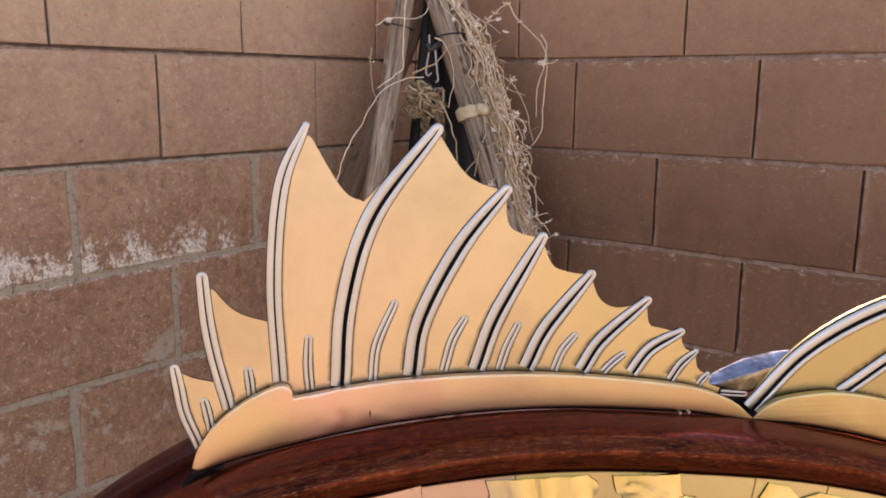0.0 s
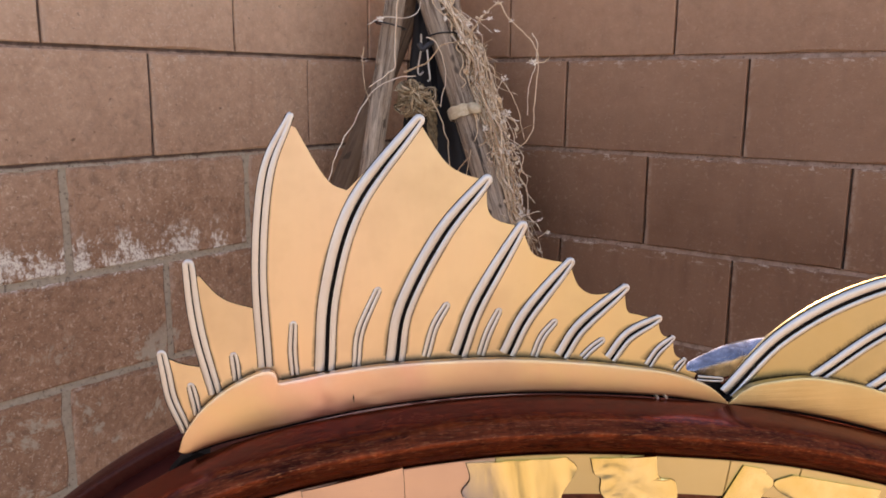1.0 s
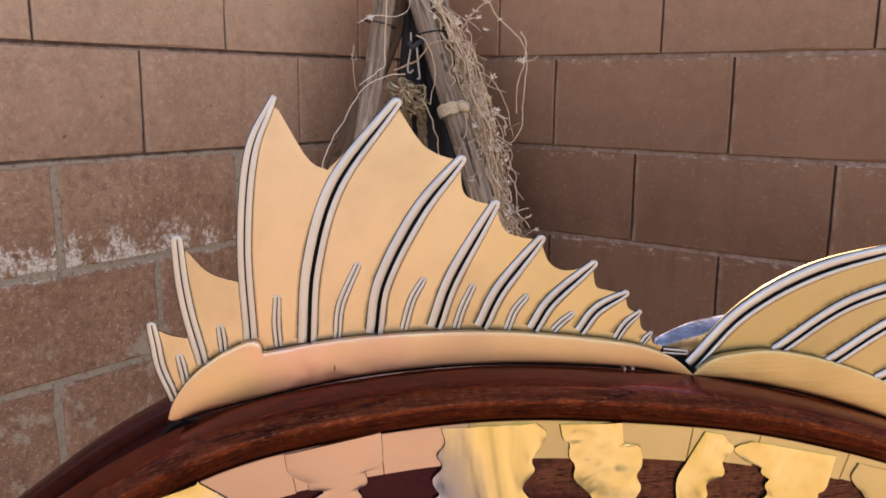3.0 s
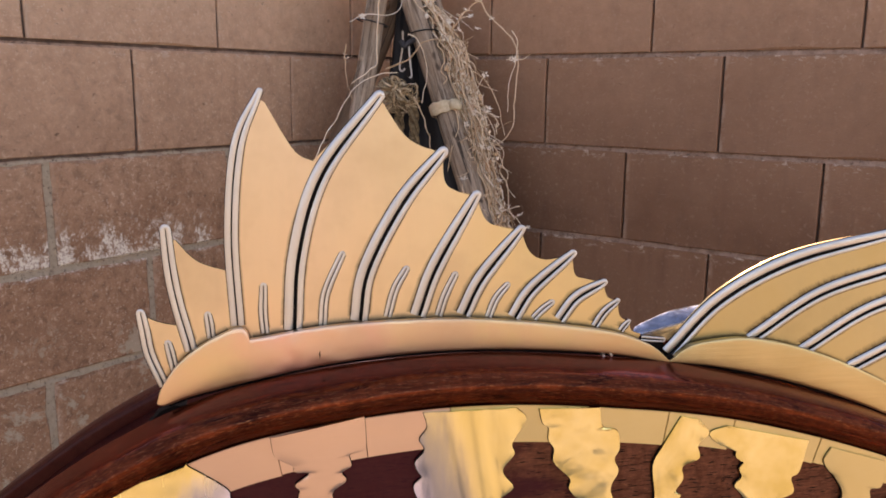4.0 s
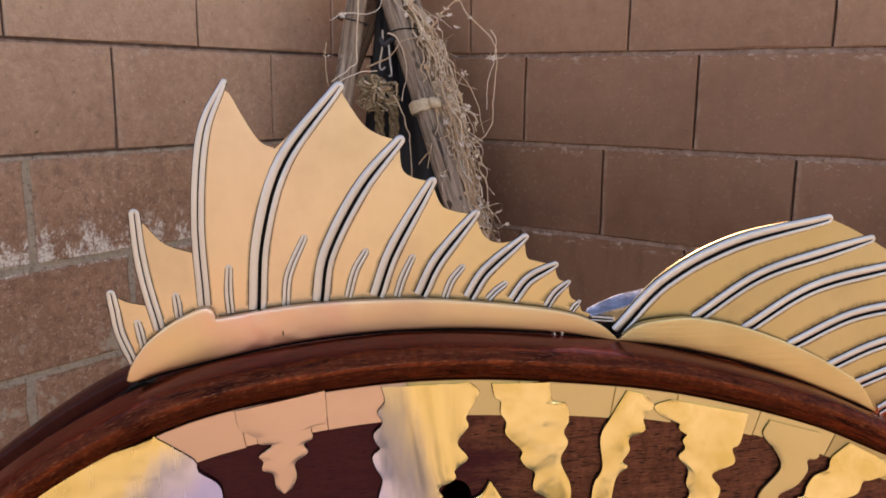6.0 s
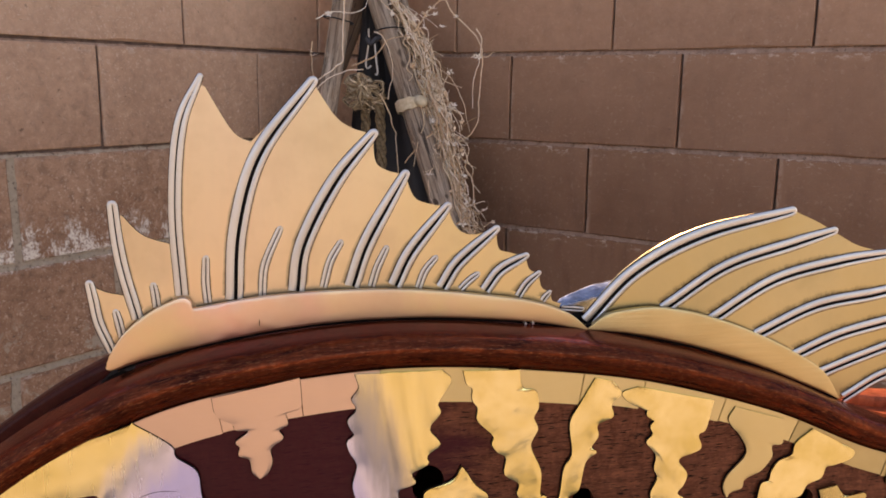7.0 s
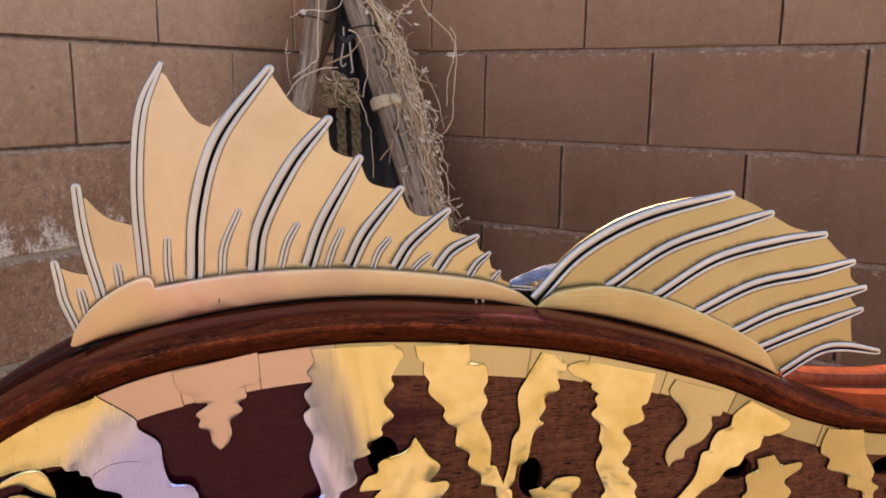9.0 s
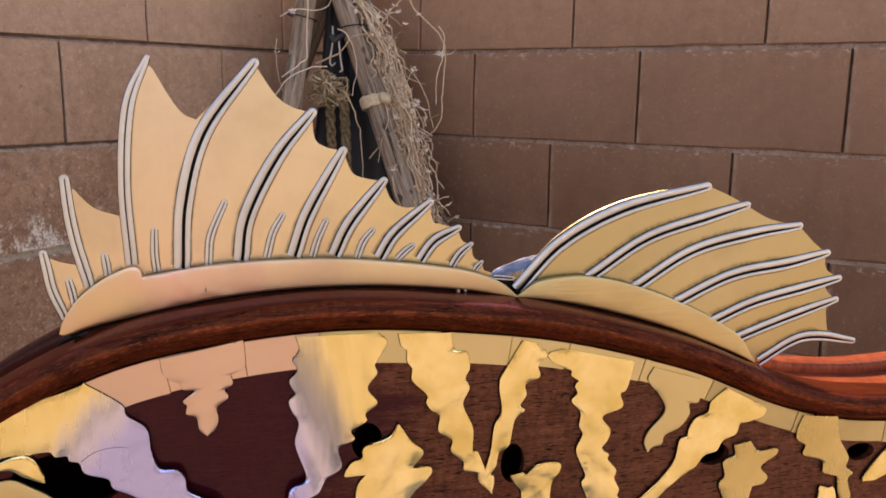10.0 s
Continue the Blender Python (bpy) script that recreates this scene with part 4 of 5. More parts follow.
def seam(parent, guides):
    """A black line put in for the shadow gap where a foot strip meets the rim."""
    path = [(p.x * MM, -3.0 * MM, p.y * MM) for p in smooth_line(guides, 8)]
    part("seam", tube(bmesh.new(), path, 1.0 * MM, 6), DULL_BLACK, parent, "black line for the shadow gap under the foot strip")


def tail_fin():
    foot = [(178, -31.5), (161.5, -33.5), (143, -44), (134, -46), (88, -25), (40, -8), (4, 1)]
    ends = {("end", 5): (183, -31)}
    fin = fin_plate(fish, "rear_fin", web_outline([((-1, 6.2), (21, 29.4), (54.5, 45.6), (102, 54.0))] + TAIL[1:], TAIL_WEB, ends, foot), BRASS, "low swept brass fin with nickel ribs", BRASS)
    for k, (g, w) in enumerate(zip(TAIL, TAIL_WIDTH)):
        rib(fin, g, w, 0.5, share=(0.52, 0.26), soot=BRASS_DARK, halo=(3.4, 1.3), reach=(0.85 if k else 0.0, 0.9 if k < 6 else 0.0))
        rib(fin, g, w * 0.85, 0.5, back=True)
    base = smooth_line([(-1, 0.8), (8.5, 7), (23, 9), (35, 8.8), (54, 5), (73, -1.3), (93, -9.8), (110.5, -19), (125, -28.7), (134.5, -42.5)], 5)
    low = smooth_line([(-1.2, 0.4), (23.5, -3.4), (55, -11.4), (87.5, -22.5), (122, -37.2), (134.2, -43)], 8)
    foot_strip(fin, base, low, BRASS_STRIP)
    foot_film(fin, [(10, 6.6), (23, 8.2), (35, 8.0), (54, 4.2), (73, -2.1), (93, -10.6), (110.5, -19.8), (124, -28.8)], BRASS_DARK, 2.2)
    seam(fin, [(134.5, -43.5), (122, -38), (87.5, -23.3), (55, -12.2), (23.5, -4.2), (0, 0)])
    return fin


# pink patches and the tint along the strip stand for its reflections
BRONZE_BASE = metal_material("bronze_strip", (0.90, 0.49, 0.37), (0.80, 0.58, 0.33), 0.28, 0.0, (0.4, 3, 3), 26, 0.8, 0.12, (0.40, 0.56), (-208, 0, ((0.0, (0.80, 0.60, 0.33)), (0.13, (0.80, 0.585, 0.35)), (0.24, (0.88, 0.525, 0.405)), (0.45, (0.80, 0.525, 0.37)), (0.62, (0.78, 0.57, 0.31)), (1.0, (0.66, 0.50, 0.23)))))
BRASS_STRIP = metal_material("brass_strip", (0.66, 0.48, 0.235), (0.755, 0.57, 0.305), 0.33, 0.0, (0.25, 3, 5), 9, 0.5, 0.45)
dorsal_fin()
tail_fin()

rib(bpy.data.objects["dorsal_fin"], ((-12.5, 9.8), (-8, 9.2), (-2.5, 8.6)), 2.4, 0.8, share=(0.42, 0.36))

# a curled leaf of steel behind the gap between the two fins
bm = bmesh.new()
rows = []
for i in range(25):
    s = i / 24
    c = Vector((-7 + 40 * s, 25 + 4 * s, 2.6 + 6.8 * s ** 1.2))
    h = 7.2 * math.sin(math.pi * (0.13 + 0.66 * s)) ** 0.8
    row = []
    for j in range(13):
        x = j / 6 - 1
        bulge = 0.55 * h * (1 - abs(x) ** 1.5) + 1.3 * math.sin(5.5 * s + 1.2) * x + 0.5 * math.sin(11 * s + 3 * x)
        row.append(bm.verts.new(((c.x + 3.2 * x) * MM, (c.y + 0.55 * h * x - 0.75 * bulge) * MM, (c.z + 0.84 * h * x + 0.45 * bulge) * MM)))
    rows.append(row)
for a, b in zip(rows, rows[1:]):
    for j in range(12):
        bm.faces.new((a[j], a[j + 1], b[j + 1], b[j]))
leaf = part("steel_leaf", bm, STEEL, fish, "curled blued steel leaf between the fins")
leaf.modifiers.new("thickness", "SOLIDIFY").thickness = 0.0012

# black fillers added for the shade in the gap where the two foot strips meet
part("solder", slab([(-2.2, 1.8), (-0.6, 2.8), (1, 2.6), (2, 1.2), (0.8, 0.2), (-1, 0.3)], 0.5, 4.0, 0.3), DULL_BLACK, fish, "black filler for the dark gap between the foot strips")
part("solder", slab([(-13, 6.0), (-3, 7.2), (3, 3.6), (0, 0.5), (-8, 2)], -1.8, -0.9), DULL_BLACK, fish, "black filler for the dark gap between the foot strips")

# two small pins under the foot strip
for u in (-31.5, -28):
    bm = bmesh.new()
    bmesh.ops.create_cone(bm, cap_ends=True, segments=12, radius1=0.0007, radius2=0.0006, depth=0.006, matrix=Matrix.Translation((u * MM, -0.0035, 0.0052)) @ Matrix.Rotation(radians(90), 4, "X"))
    part("pin", bm, SILVER, fish, "tiny bright nickel pin")

# a nick in the foot strip
nick = part("nick", slab([(-147, 13.0), (-146.75, 11.8), (-146.9, 9.8), (-147.25, 11.4)], 5.3, 5.9), DULL_BLACK, fish, "small dark nick in the foot strip")


# ---- the stand under the fish ----
STAND = plain("plain_pine", (0.32, 0.22, 0.13), (0.42, 0.30, 0.18), 0.6, 20, 0.2, (1, 1, 8))
stand = new("display_stand")
low = min(p.y for p in BODY) * MM + 1.439
stand.matrix_world = Matrix.Translation((1.32, -1.368, 0)) @ Matrix.Rotation(radians(47.5), 4, "Z")
tagged(stand, "plain pine stand under the fish sculpture", "stand")
part("top", box(bmesh.new(), (-0.22, -0.14, low - 0.03), (0.2, 0.14, low), 0.004), STAND, stand)
for x in (-0.18, 0.16):
    for y in (-0.10, 0.10):
        part("leg", box(bmesh.new(), (x - 0.02, y - 0.02, 0), (x + 0.02, y + 0.02, low - 0.03), 0.003), STAND, stand)


# ---- the pole tripod in the corner ----
def pole_material(name, dark, light, stain):
    M = Mat(name, 0.9)
    p = M.obj
    rnd = M.node("ShaderNodeObjectInfo").outputs["Random"]
    shift = M.node("ShaderNodeVectorMath", Vector=p)
    shift.operation = "ADD"
    M.put(shift.inputs[1], M.math("MULTIPLY", rnd, 7.0))
    p = shift.outputs[0]
    long = M.noise(M.scaled(p, 1, 1, 0.08), 120, 6, 0.72, 0.8)
    col = M.mix(M.ramp(long, (0.37, 0.0), (0.64, 1.0)), dark, light)
    blot = M.noise(M.scaled(p, 1, 1, 0.3), 22, 4, 0.6)
    col = M.mix(M.ramp(blot, (0.42, 0.0), (0.68, 0.8)), col, stain)
    crack = M.ramp(M.noise(M.scaled(p, 1, 1, 0.025), 75, 5, 0.62, 0.7), (0.385, 1.0), (0.42, 0.0))
    col = M.mix(M.math("MULTIPLY", crack, 0.9), col, (0.03, 0.022, 0.018))
    knot = M.ramp(M.noise(M.scaled(p, 1, 1, 0.6), 34, 1, 0.3), (0.70, 0.0), (0.73, 0.85))
    col = M.mix(knot, col, (0.07, 0.045, 0.03))
    M.color(col)
    n = M.bump(long, 0.7, 0.0025)
    M.bump(M.math("SUBTRACT", 1.0, crack), 0.5, 0.003, n)
    return M.m


POLE = pole_material("weathered_pole", (0.075, 0.050, 0.036), (0.64, 0.51, 0.39), (0.36, 0.245, 0.165))
BROWN_POLE = pole_material("brown_pole", (0.115, 0.068, 0.043), (0.25, 0.165, 0.11), (0.18, 0.105, 0.065))


def fibre_material(name, colours):
    """Dry fibres, each of its own tone."""
    M = Mat(name, 0.85)
    isle = M.node("ShaderNodeNewGeometry").outputs["Random Per Island"]
    col = M.ramp(isle, *zip((0.0, 0.3, 0.7, 1.0), colours))
    col = M.mix(M.ramp(M.noise(M.obj, 60, 4, 0.7), (0.35, 0.5), (0.55, 0.0)), col, colours[1])
    M.color(col)
    M.bump(M.noise(M.obj, 300, 3), 0.3, 0.001)
    return M.m


VINE = fibre_material("dry_vine", ((0.18, 0.095, 0.05), (0.64, 0.42, 0.25), (0.95, 0.76, 0.54), (0.98, 0.92, 0.81)))
FRAY = fibre_material("frayed_sisal", ((0.045, 0.030, 0.018), (0.27, 0.18, 0.10), (0.57, 0.41, 0.245), (0.92, 0.77, 0.55)))
BRACT = plain("dry_bract", (0.80, 0.64, 0.47), (0.95, 0.85, 0.72), 0.8, 120, 0.3)
STRAP = plain("tan_webbing", (0.60, 0.46, 0.29), (0.78, 0.64, 0.44), 0.9, 150, 0.5)
WIRE = plain("grey_wire", (0.45, 0.45, 0.44), (0.62, 0.62, 0.60), 0.4, 80, 0.05, (1, 1, 1), 0.9)
TIE = plain("black_tie", (0.02, 0.02, 0.022), (0.04, 0.04, 0.045), 0.5)
ROPE = plain("sisal_rope", (0.045, 0.030, 0.017), (0.33, 0.225, 0.12), 0.95, 130, 0.6)
SHEET = plain("black_plastic", (0.010, 0.010, 0.012), (0.02, 0.019, 0.021), 0.62, 14, 0.3)

tripod = new("pole_tripod")
tripod.location = (0.25, -0.22, 0)
tagged(tripod, "weathered grey wooden poles tied into a tripod in the corner", "trellis")


def pole(a, b, r0, r1, seed, material=None):
    """A rough pole from a (foot) to b (head), a little bent and uneven; its own z runs along it."""
    rnd = random.Random(seed)
    foot, head = Vector(a) - tripod.location, Vector(b) - tripod.location
    L = (head - foot).length
    A, B = Vector((0, 0, 0)), Vector((0, 0, L))
    side = Vector((rnd.uniform(-1, 1), rnd.uniform(-1, 1), 0)) * 0.006
    bm = bmesh.new()
    n, ring = 46, 18
    prev = None
    d = (B - A).normalized()
    e1 = d.cross(Vector((0.2, 1, 0))).normalized()
    e2 = d.cross(e1)
    for i in range(n + 1):
        s = i / n
        c = A.lerp(B, s) + side * math.sin(3 * s + seed)
        r = r0 + (r1 - r0) * s
        row = []
        for j in range(ring):
            q = 2 * math.pi * j / ring
            k = 1 + 0.09 * noise.noise(Vector((math.cos(q) * 1.6, math.sin(q) * 1.6, s * L * 2.2 + seed))) + 0.03 * noise.noise(Vector((q * 3, s * L * 14, seed)))
            row.append(bm.verts.new(c + (e1 * math.cos(q) + e2 * math.sin(q)) * r * k))
        if prev:
            for j in range(ring):
                bm.faces.new((prev[j], prev[(j + 1) % ring], row[(j + 1) % ring], row[j]))
        else:
            bm.faces.new(row[::-1])
        prev = row
    bm.faces.new(prev)
    # knots
    for _ in range(3):
        s, q = rnd.uniform(0.2, 0.97), rnd.uniform(3.4, 6.0)
        c = A.lerp(B, s) + side * math.sin(3 * s + seed)
        out = e1 * math.cos(q) + e2 * math.sin(q)
        r = r0 + (r1 - r0) * s
        bmesh.ops.create_uvsphere(bm, u_segments=8, v_segments=6, radius=1, matrix=Matrix.Translation(c + out * r * 0.96) @ Matrix.Diagonal((0.006, 0.006, 0.010, 1)))
    ob = part("pole", bm, material or POLE, tripod)
    ob.matrix_basis = Matrix.Translation(foot) @ (head - foot).to_track_quat("Z", "Y").to_matrix().to_4x4()
    return ob


def along(a, b, z):
    a, b = Vector(a), Vector(b)
    return a.lerp(b, (z - a.z) / (b.z - a.z))


P1 = ((0.191, -0.357, 1.348), (0.187, -0.251, 1.773))
P2 = ((0.436, -0.188, 1.241), (0.223, -0.1955, 1.776))
pole(along(*P1, 0.0), along(*P1, 2.72), 0.0265, 0.020, 11)
pole(along(*P2, 0.0), along(*P2, 2.78), 0.038, 0.022, 12)
pole((0.05, -0.37, 1.20), (0.19, -0.09, 1.92), 0.028, 0.024, 13, BROWN_POLE)
pole((0.814, -0.196, 0.0), (0.174, -0.118, 1.95), 0.026, 0.022, 14)


def ring_round(center, axis, r, thick, turns=1.0, wob=0.0, seed=1):
    rnd = random.Random(seed)
    axis = Vector(axis).normalized()
    e1 = axis.cross(Vector((0, 1, 0.1))).normalized()
    e2 = axis.cross(e1)
    n = int(26 * turns)
    return [Vector(center) + (e1 * math.cos(q) + e2 * math.sin(q)) * r + axis * (wob * math.sin(q + seed)) for q in (2 * math.pi * turns * i / n for i in range(n + 1))]


def local(pts):
    return [Vector(p) - tripod.location for p in pts]


ax2 = Vector(P2[1]) - Vector(P2[0])
ax1 = Vector((0.187, -0.251, 1.773)) - Vector((0.191, -0.357, 1.348))
# tan webbing round the front pole, with a loose end
bm = bmesh.new()
axis2 = ax2.normalized()
mid = ring_round((0.3305, -0.1920, 1.506), ax2, 0.0335, 0, 1.0, 0.003)
rows = []
for i, p in enumerate(mid):
    out = (p - Vector((0.3305, -0.1920, 1.506))).normalized()
    wav = 0.0015 * math.sin(i * 1.9) + 0.001 * math.sin(i * 0.7)
    rows.append([bm.verts.new(p - tripod.location + axis2 * h + out * t) for h, t in ((-0.013 + wav, 0), (-0.012 + wav, 0.003), (0.0, 0.0042), (0.012 - wav, 0.003), (0.013 - wav, 0))])
for a, b in zip(rows, rows[1:]):
    for j in range(4):
        bm.faces.new((a[j], a[j + 1], b[j + 1], b[j]))
part("strap", bm, STRAP, tripod, "tan cloth strap wrapped round a pole")
bm = bmesh.new()
bmesh.ops.create_uvsphere(bm, u_segments=14, v_segments=10, radius=1, matrix=Matrix.Translation(Vector((0.366, -0.208, 1.515)) - tripod.location) @ Matrix.Rotation(0.3, 4, "Y") @ Matrix.Diagonal((0.016, 0.014, 0.013, 1)))
for v in bm.verts:
    v.co += Vector((0, 0, 1)) * 0.004 * noise.noise(v.co * 60)
part("strap_knot", bm, STRAP, tripod)
for c, ax, r, z in (((0.266, -0.194, 1.668), ax2, 0.034, 1), ((0.187, -0.275, 1.690), ax1, 0.034, 2)):
    bm = bmesh.new()
    tube(bm, local(ring_round(c, ax, r, 0.002, 2.0, 0.006, z)), 0.0015, 6)
    part("tie", bm, TIE, tripod, "black wire tie")
bm = bmesh.new()
tube(bm, local(smooth_line([(0.249, -0.245, 1.672), (0.247, -0.243, 1.640), (0.241, -0.246, 1.597), (0.245, -0.244, 1.586), (0.252, -0.24, 1.592)], 8)), 0.0021, 6)
tube(bm, local(smooth_line([(0.257, -0.235, 1.645), (0.260, -0.232, 1.600), (0.262, -0.230, 1.577), (0.257, -0.232, 1.572)], 8)), 0.0021, 6)
part("hook", bm, WIRE, tripod, "bent grey wire hook")
bm = bmesh.new()
tube(bm, local(smooth_line([(0.244, -0.246, 1.652), (0.252, -0.243, 1.640), (0.260, -0.236, 1.648), (0.262, -0.22, 1.655)], 6)), 0.006, 8)
part("tie", bm, TIE, tripod)

# black plastic hung behind the poles
bm = bmesh.new()
rows = []
for i in range(25):
    s = i / 24
    z = 1.80 - 1.0 * s
    a = Vector((0.185, -0.175, z)).lerp(Vector((0.115, -0.26, z)), s)
    b = Vector((0.215, -0.15, z)).lerp(Vector((0.54, -0.06, z)), s)
    row = []
    for j in range(19):
        p = a.lerp(b, j / 18)
        f = 0.010 * math.sin(j * 1.1 + 1.5 * s) * (0.3 + s) + 0.006 * noise.noise(Vector((j * 0.4, s * 6, 2)))
        row.append(bm.verts.new(p + Vector((0.6, -0.7, 0)) * f))
    rows.append(row)
for a, b in zip(rows, rows[1:]):
    for j in range(18):
        bm.faces.new((a[j], a[j + 1], b[j + 1], b[j]))
sheet = part("plastic_sheet", bm, SHEET, None, "black plastic sheet hung behind the poles")
tagged(sheet, "", "sheet")
sheet.modifiers.new("thickness", "SOLIDIFY").thickness = 0.0015

# sisal rope on the hook, with a frayed knot
rope = new("rope")
rope.location = (0.236, -0.250, 1.54)
tagged(rope, "frayed sisal rope knotted on a wire hook", "rope")
rnd = random.Random(4)
bm = bmesh.new()
right, toward, up = Vector((0.786, 0.617, 0)), Vector((0.617, -0.786, 0)), Vector((0, 0, 1))
for i in range(60):
    q = 2.4 * i + rnd.uniform(-0.5, 0.5)
    d = right * math.cos(q) * 1.05 + up * (math.sin(q) * 0.95 - 0.15)
    side = d.cross(toward) * rnd.uniform(0.5, 1.3) * rnd.choice((-1, 1))
    far, lift = rnd.uniform(0.010, 0.041), rnd.uniform(0.000, 0.026)
    a = toward * rnd.uniform(0.0, 0.012) + right * rnd.gauss(0, 0.009) + up * rnd.gauss(-0.002, 0.010)
    line = smooth_line([a, a + d * far * 0.55 + toward * lift + side * rnd.gauss(0, 0.006), a + d * far + toward * lift * 0.5 + side * 0.006, a + d * far * 0.8 - toward * 0.004 + side * 0.017, a + d * far * 0.35 + side * 0.021], 5)
    r = rnd.uniform(0.0018, 0.0042)
    tube(bm, line, [r * (1.05 - 0.5 * k / len(line)) for k in range(len(line))], 6)
    for _ in range(11):
        j = rnd.randrange(len(line) - 6)
        p = line[j] + Vector((rnd.gauss(0, 0.002), rnd.gauss(0, 0.002), rnd.gauss(0, 0.002)))
        out = (line[j + 5] - line[j]) * rnd.uniform(0.6, 1.4) + Vector((rnd.gauss(0, 0.004), rnd.gauss(0, 0.004), rnd.gauss(-0.002, 0.004))) + toward * 0.003
        tube(bm, smooth_line([p, p + out * 0.5 + toward * 0.002, p + out], 3), rnd.uniform(0.0004, 0.0009), 4)
bmesh.ops.create_uvsphere(bm, u_segments=16, v_segments=10, radius=1, matrix=Matrix.Diagonal((0.010, 0.008, 0.010, 1)))
part("knot", bm, FRAY, rope, "frayed bristling rope knot")
bm = bmesh.new()
for i in range(3):
    pts = []
    for k in range(60):
        s = k / 59
        q = s * 15 + i * 2.094
        pts.append(Vector((0.030 + 0.008 * s + 0.0065 * math.cos(q), 0.021 + 0.0065 * math.sin(q), -0.015 - 0.20 * s)))
    tube(bm, pts, 0.0058, 6)
part("strand", bm, ROPE, rope, "twisted rope")
bm = bmesh.new()
for i in range(3):
    pts = []
    for k in range(60):
        s = k / 59
        q = s * 14 + i * 2.094 + 1
        pts.append(Vector((-0.004 - 0.002 * s + 0.010 * s * s + 0.0062 * math.cos(q) + 0.006, 0.006 + 0.0062 * math.sin(q), -0.02 - 0.19 * s)))
    tube(bm, pts, 0.0055, 6)
part("strand", bm, ROPE, rope, "twisted rope")


# ---- dried vine on the poles ----
vine = new("dried_vine")
vine.location = (0.40, -0.20, 1.3)
tagged(vine, "dead dry vine with papery star-shaped bracts on the poles", "vine")
rnd = random.Random(21)
HEADS = []


def vloc(pts):
    return [Vector(p) - vine.location for p in pts]


def beside(z, across, toward):
    """A place beside the front pole at a height: so far to its free side, and out into the yard."""
    return along(*P2, z) + Vector((0.786, 0.617, 0)) * across + Vector((0.617, -0.786, 0)) * toward


def drift(z):
    """How far from the pole's axis the vine hangs at a height."""
    return float(np.interp(z, (1.27, 1.33, 1.39, 1.45, 1.51, 1.57, 1.63, 1.69, 1.74, 1.80), (0.034, 0.041, 0.049, 0.053, 0.055, 0.055, 0.060, 0.047, 0.032, 0.020)))


bm = bmesh.new()
for i in range(165):
    long = i < 58
    top = rnd.uniform(1.45, 1.82) if long else rnd.uniform(1.26, 1.76)
    bot = max(1.20, top - (rnd.uniform(0.18, 0.46) if long else rnd.uniform(0.03, 0.10)))
    n = max(3, int((top - bot) / (0.024 if long else 0.013)))
    side, deep, seed = rnd.gauss(0, 0.011), rnd.gauss(0.018, 0.014), rnd.uniform(0, 90)
    lean = rnd.gauss(0, 0.05 if long else 0.35)
    pts = []
    for k in range(n + 1):
        z = top + (bot - top) * k / n
        wave = noise.noise(Vector((z * 14, seed, 0))) + 0.6 * noise.noise(Vector((z * 42, seed, 3)))
        curl = rnd.gauss(0, 0.0035 if long else 0.008)
        pts.append(beside(z + rnd.gauss(0, 0.003), drift(z) + side + lean * (top - z) + 0.013 * wave + curl, deep + 0.014 * noise.noise(Vector((z * 22, seed, 5))) + curl))
    r = rnd.choice((0.0014, 0.0018, 0.0022, 0.0027)) if long else rnd.choice((0.0011, 0.0014, 0.0018))
    line = smooth_line(pts, 5)
    tube(bm, vloc(line), [r * (1 - 0.45 * k / len(line)) for k in range(len(line))], 5)
    if rnd.random() < (0.35 if long else 0.12):
        HEADS.append(rnd.choice(line))
    if rnd.random() < 0.45:
        p = rnd.choice(line)
        out = Vector((rnd.uniform(-0.010, 0.022), rnd.uniform(-0.02, 0.014), rnd.uniform(-0.012, 0.018)))
        tw = [p, p + out, p + out * 1.6 + Vector((rnd.uniform(-0.012, 0.012), 0, rnd.uniform(-0.016, 0.012)))]
        tube(bm, vloc(smooth_line(tw, 4)), 0.0009, 4)
        if rnd.random() < 0.4:
            HEADS.append(tw[-1])
tagged(part("tangle", bm, VINE, vine, "tangle of dry tan stems"), "", "", "", "stuff")

# crumpled scraps of dead leaf caught in the stems
bm = bmesh.new()
for i in range(120):
    z = rnd.uniform(1.24, 1.72)
    c = beside(z, drift(z) + rnd.gauss(0.002, 0.013), rnd.gauss(0.024, 0.014)) - vine.location
    e = Euler((rnd.uniform(0, 6), rnd.uniform(0, 6), rnd.uniform(0, 6))).to_matrix()
    L, W = rnd.uniform(0.006, 0.014), rnd.uniform(0.0025, 0.006)
    rows = []
    for k in range(5):
        t = k / 4
        w = W * math.sin(math.pi * (0.12 + 0.8 * t))
        rows.append([bm.verts.new(c + e @ Vector((L * (t - 0.5), w * x, 0.35 * L * math.sin(3 * t + i) * t + 0.5 * w * x * x))) for x in (-1, 0, 1)])
    for a, b in zip(rows, rows[1:]):
        for j in range(2):
            bm.faces.new((a[j], a[j + 1], b[j + 1], b[j]))
scraps = tagged(part("dead_leaf", bm, VINE, vine, "crumpled scraps of dead leaf"), "", "", "", "stuff")
scraps.modifiers.new("thickness", "SOLIDIFY").thickness = 0.0005

# a dense mass of stems on the pole tops, added out of view to shade the fish
bm = bmesh.new()
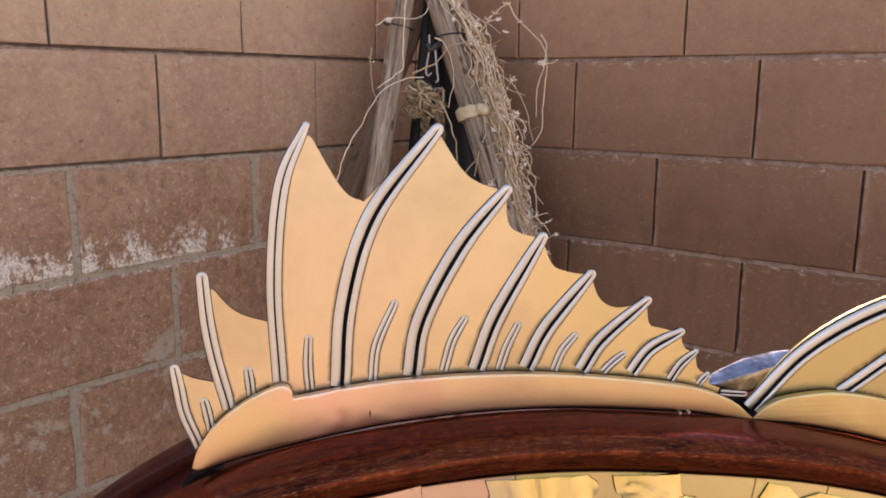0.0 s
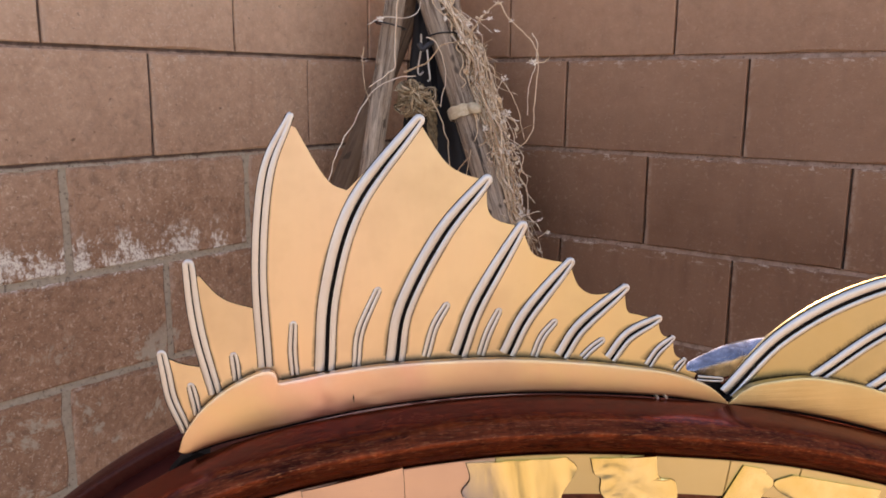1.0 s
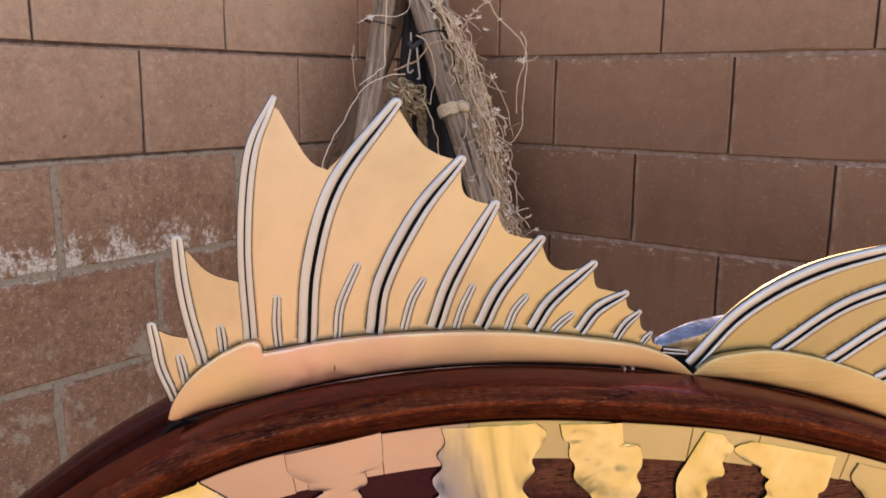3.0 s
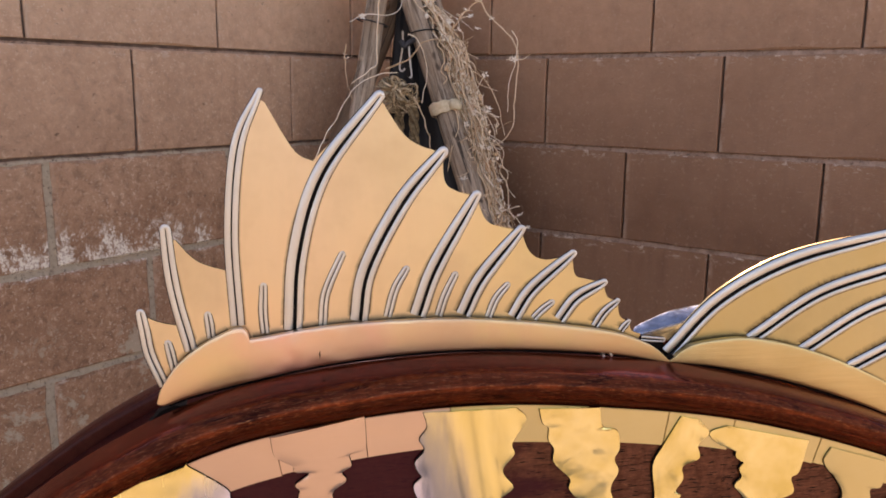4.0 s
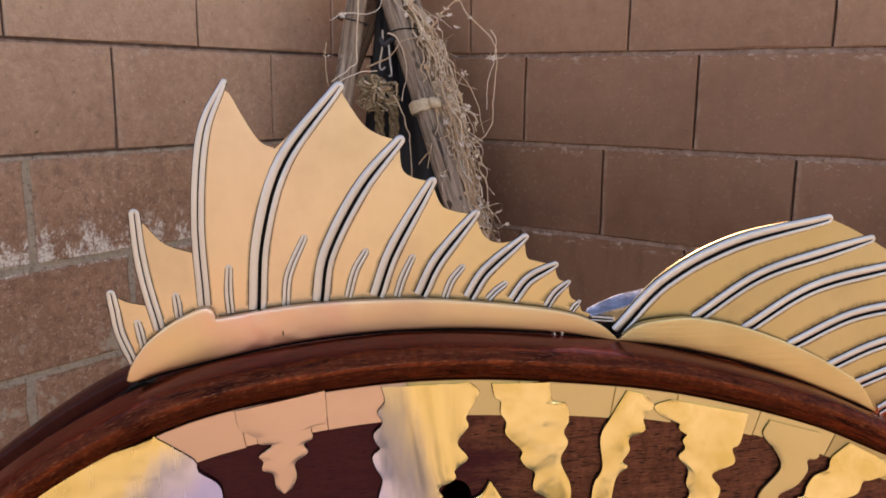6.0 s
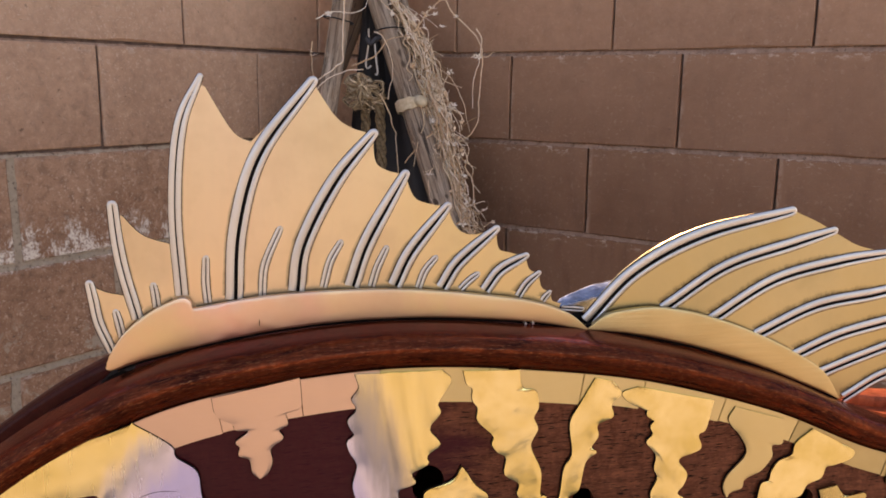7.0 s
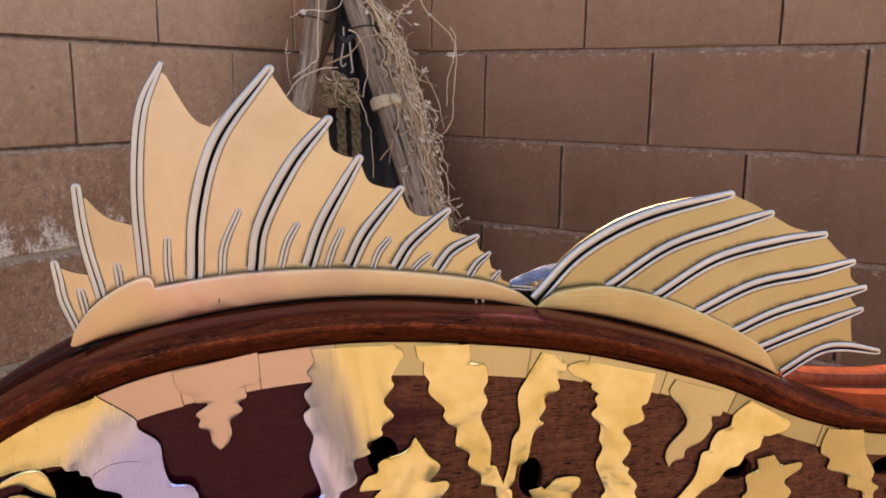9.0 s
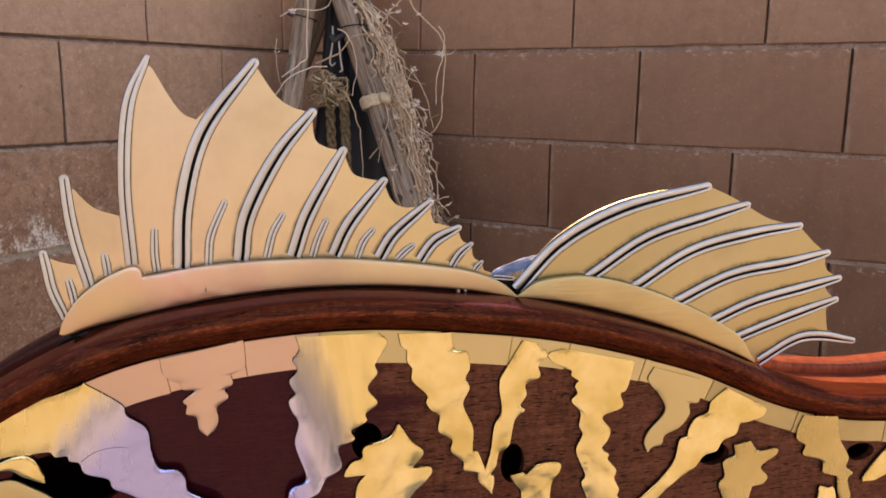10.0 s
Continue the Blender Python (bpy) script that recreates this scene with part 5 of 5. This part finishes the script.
for i in range(1500):
    u, q, k = rnd.uniform(-1, 1), rnd.uniform(0, 2 * math.pi), rnd.uniform(0.0, 1.0) ** 0.5
    d = Vector((math.sqrt(1 - u * u) * math.cos(q), math.sqrt(1 - u * u) * math.sin(q), u)) * k
    p = Vector((0.12 + d.x * 0.17, -0.04 + d.y * 0.17, 2.63 + d.z * 0.21))
    a, b = [Vector((rnd.gauss(0, 0.035), rnd.gauss(0, 0.035), rnd.gauss(0, 0.045))) for _ in range(2)]
    tube(bm, vloc(smooth_line([p, p + a, p + a + b], 3)), rnd.uniform(0.0025, 0.005), 4)
tagged(part("vine_head", bm, VINE, vine, "dense mass of dry stems added out of view to shade the fish"), "", "", "", "stuff")

TENDRILS = [
    [(0.300, -0.235, 1.80), (0.325, -0.225, 1.70), (0.347, -0.215, 1.665), (0.372, -0.20, 1.70), (0.404, -0.181, 1.731), (0.426, -0.163, 1.697), (0.463, -0.136, 1.656), (0.473, -0.128, 1.610), (0.468, -0.132, 1.509), (0.472, -0.14, 1.47), (0.453, -0.144, 1.442), (0.430, -0.155, 1.425)],
    [(0.375, -0.192, 1.603), (0.413, -0.166, 1.568), (0.440, -0.149, 1.508), (0.453, -0.144, 1.448)],
    [(0.463, -0.138, 1.674), (0.476, -0.131, 1.645), (0.470, -0.132, 1.608), (0.458, -0.135, 1.56), (0.455, -0.135, 1.50)],
    [(0.470, -0.130, 1.612), (0.483, -0.122, 1.613), (0.496, -0.116, 1.624)],
    [(0.174, -0.456, 1.363), (0.178, -0.439, 1.415), (0.187, -0.424, 1.45), (0.199, -0.405, 1.485), (0.212, -0.384, 1.529), (0.234, -0.359, 1.563), (0.261, -0.333, 1.578), (0.29, -0.309, 1.582)],
    [(0.239, -0.31, 1.74), (0.245, -0.323, 1.67), (0.252, -0.334, 1.603), (0.242, -0.346, 1.586), (0.215, -0.374, 1.559)],
    [(0.154, -0.325, 1.644), (0.148, -0.322, 1.600), (0.152, -0.322, 1.566), (0.163, -0.318, 1.523)],
    [(0.165, -0.325, 1.692), (0.193, -0.305, 1.704), (0.230, -0.270, 1.705), (0.245, -0.249, 1.722), (0.25, -0.24, 1.76)],
    [(0.243, -0.294, 1.588), (0.285, -0.262, 1.615), (0.310, -0.245, 1.648), (0.350, -0.225, 1.656)],
    [(0.282, -0.268, 1.661), (0.298, -0.256, 1.655), (0.307, -0.245, 1.627), (0.312, -0.240, 1.579), (0.303, -0.246, 1.519)],
    [(0.290, -0.255, 1.531), (0.311, -0.241, 1.471), (0.323, -0.240, 1.422), (0.328, -0.240, 1.340)],
    [(0.369, -0.215, 1.508), (0.377, -0.210, 1.471), (0.368, -0.220, 1.423), (0.361, -0.225, 1.374)],
    [(0.398, -0.175, 1.544), (0.417, -0.167, 1.460), (0.445, -0.160, 1.351), (0.478, -0.157, 1.254), (0.492, -0.153, 1.200)],
    [(0.335, -0.225, 1.38), (0.37, -0.215, 1.42), (0.41, -0.2, 1.46), (0.43, -0.19, 1.50)],
]
for k, g in enumerate(TENDRILS):
    line = [p + 0.0035 * noise.noise_vector(Vector((p.z * 45, k * 7.3, p.x * 45))) for p in smooth_line(g, 9)]
    r = 0.0019 if k in (0, 4, 5, 8) else 0.0014
    tube_bm = tube(bmesh.new(), vloc(line), [r * (1 - 0.4 * i / len(line)) for i in range(len(line))], 5)
    part("tendril", tube_bm, VINE, vine)
HEADS += [beside(z, drift(z) + rnd.gauss(0.008, 0.014), rnd.uniform(0.02, 0.05)) for z in np.linspace(1.25, 1.74, 34)]
HEADS += [Vector(p) for p in ((0.426, -0.163, 1.697), (0.404, -0.181, 1.731), (0.468, -0.135, 1.611), (0.460, -0.138, 1.613), (0.372, -0.2, 1.70), (0.385, -0.195, 1.712), (0.352, -0.215, 1.69),
                             (0.158, -0.325, 1.612), (0.190, -0.310, 1.700), (0.405, -0.185, 1.675), (0.39, -0.19, 1.70), (0.155, -0.33, 1.62), (0.436, -0.155, 1.49), (0.446, -0.155, 1.42))]
bm = bmesh.new()
for h in HEADS:
    c = Vector(h) - vine.location
    size = rnd.uniform(0.007, 0.0125)
    e = Euler((rnd.uniform(-0.9, 0.9), rnd.uniform(-0.9, 0.9), rnd.uniform(0, 6))).to_matrix()
    for k in range(5):
        q = 2 * math.pi * k / 5 + rnd.uniform(-0.2, 0.2)
        d, s = Vector((math.cos(q), math.sin(q), rnd.uniform(0.1, 0.6))), Vector((-math.sin(q), math.cos(q), 0))
        pts = [Vector((0, 0, 0)), d * size * 0.5 + s * size * 0.24, d * size, d * size * 0.5 - s * size * 0.24]
        front = [bm.verts.new(c + e @ p) for p in pts]
        rear = [bm.verts.new(c + e @ (p + Vector((0, 0, -0.0006)))) for p in pts]
        bm.faces.new(front)
        bm.faces.new(rear[::-1])
        for i in range(4):
            bm.faces.new((front[i], rear[i], rear[(i + 1) % 4], front[(i + 1) % 4]))
tagged(part("bract", bm, BRACT, vine, "pale papery star-shaped bracts"), "", "", "", "stuff")

for thing in (tripod, sheet, rope, vine):
    thing.location += Vector((0.006, -0.013, 0))

build_walls()
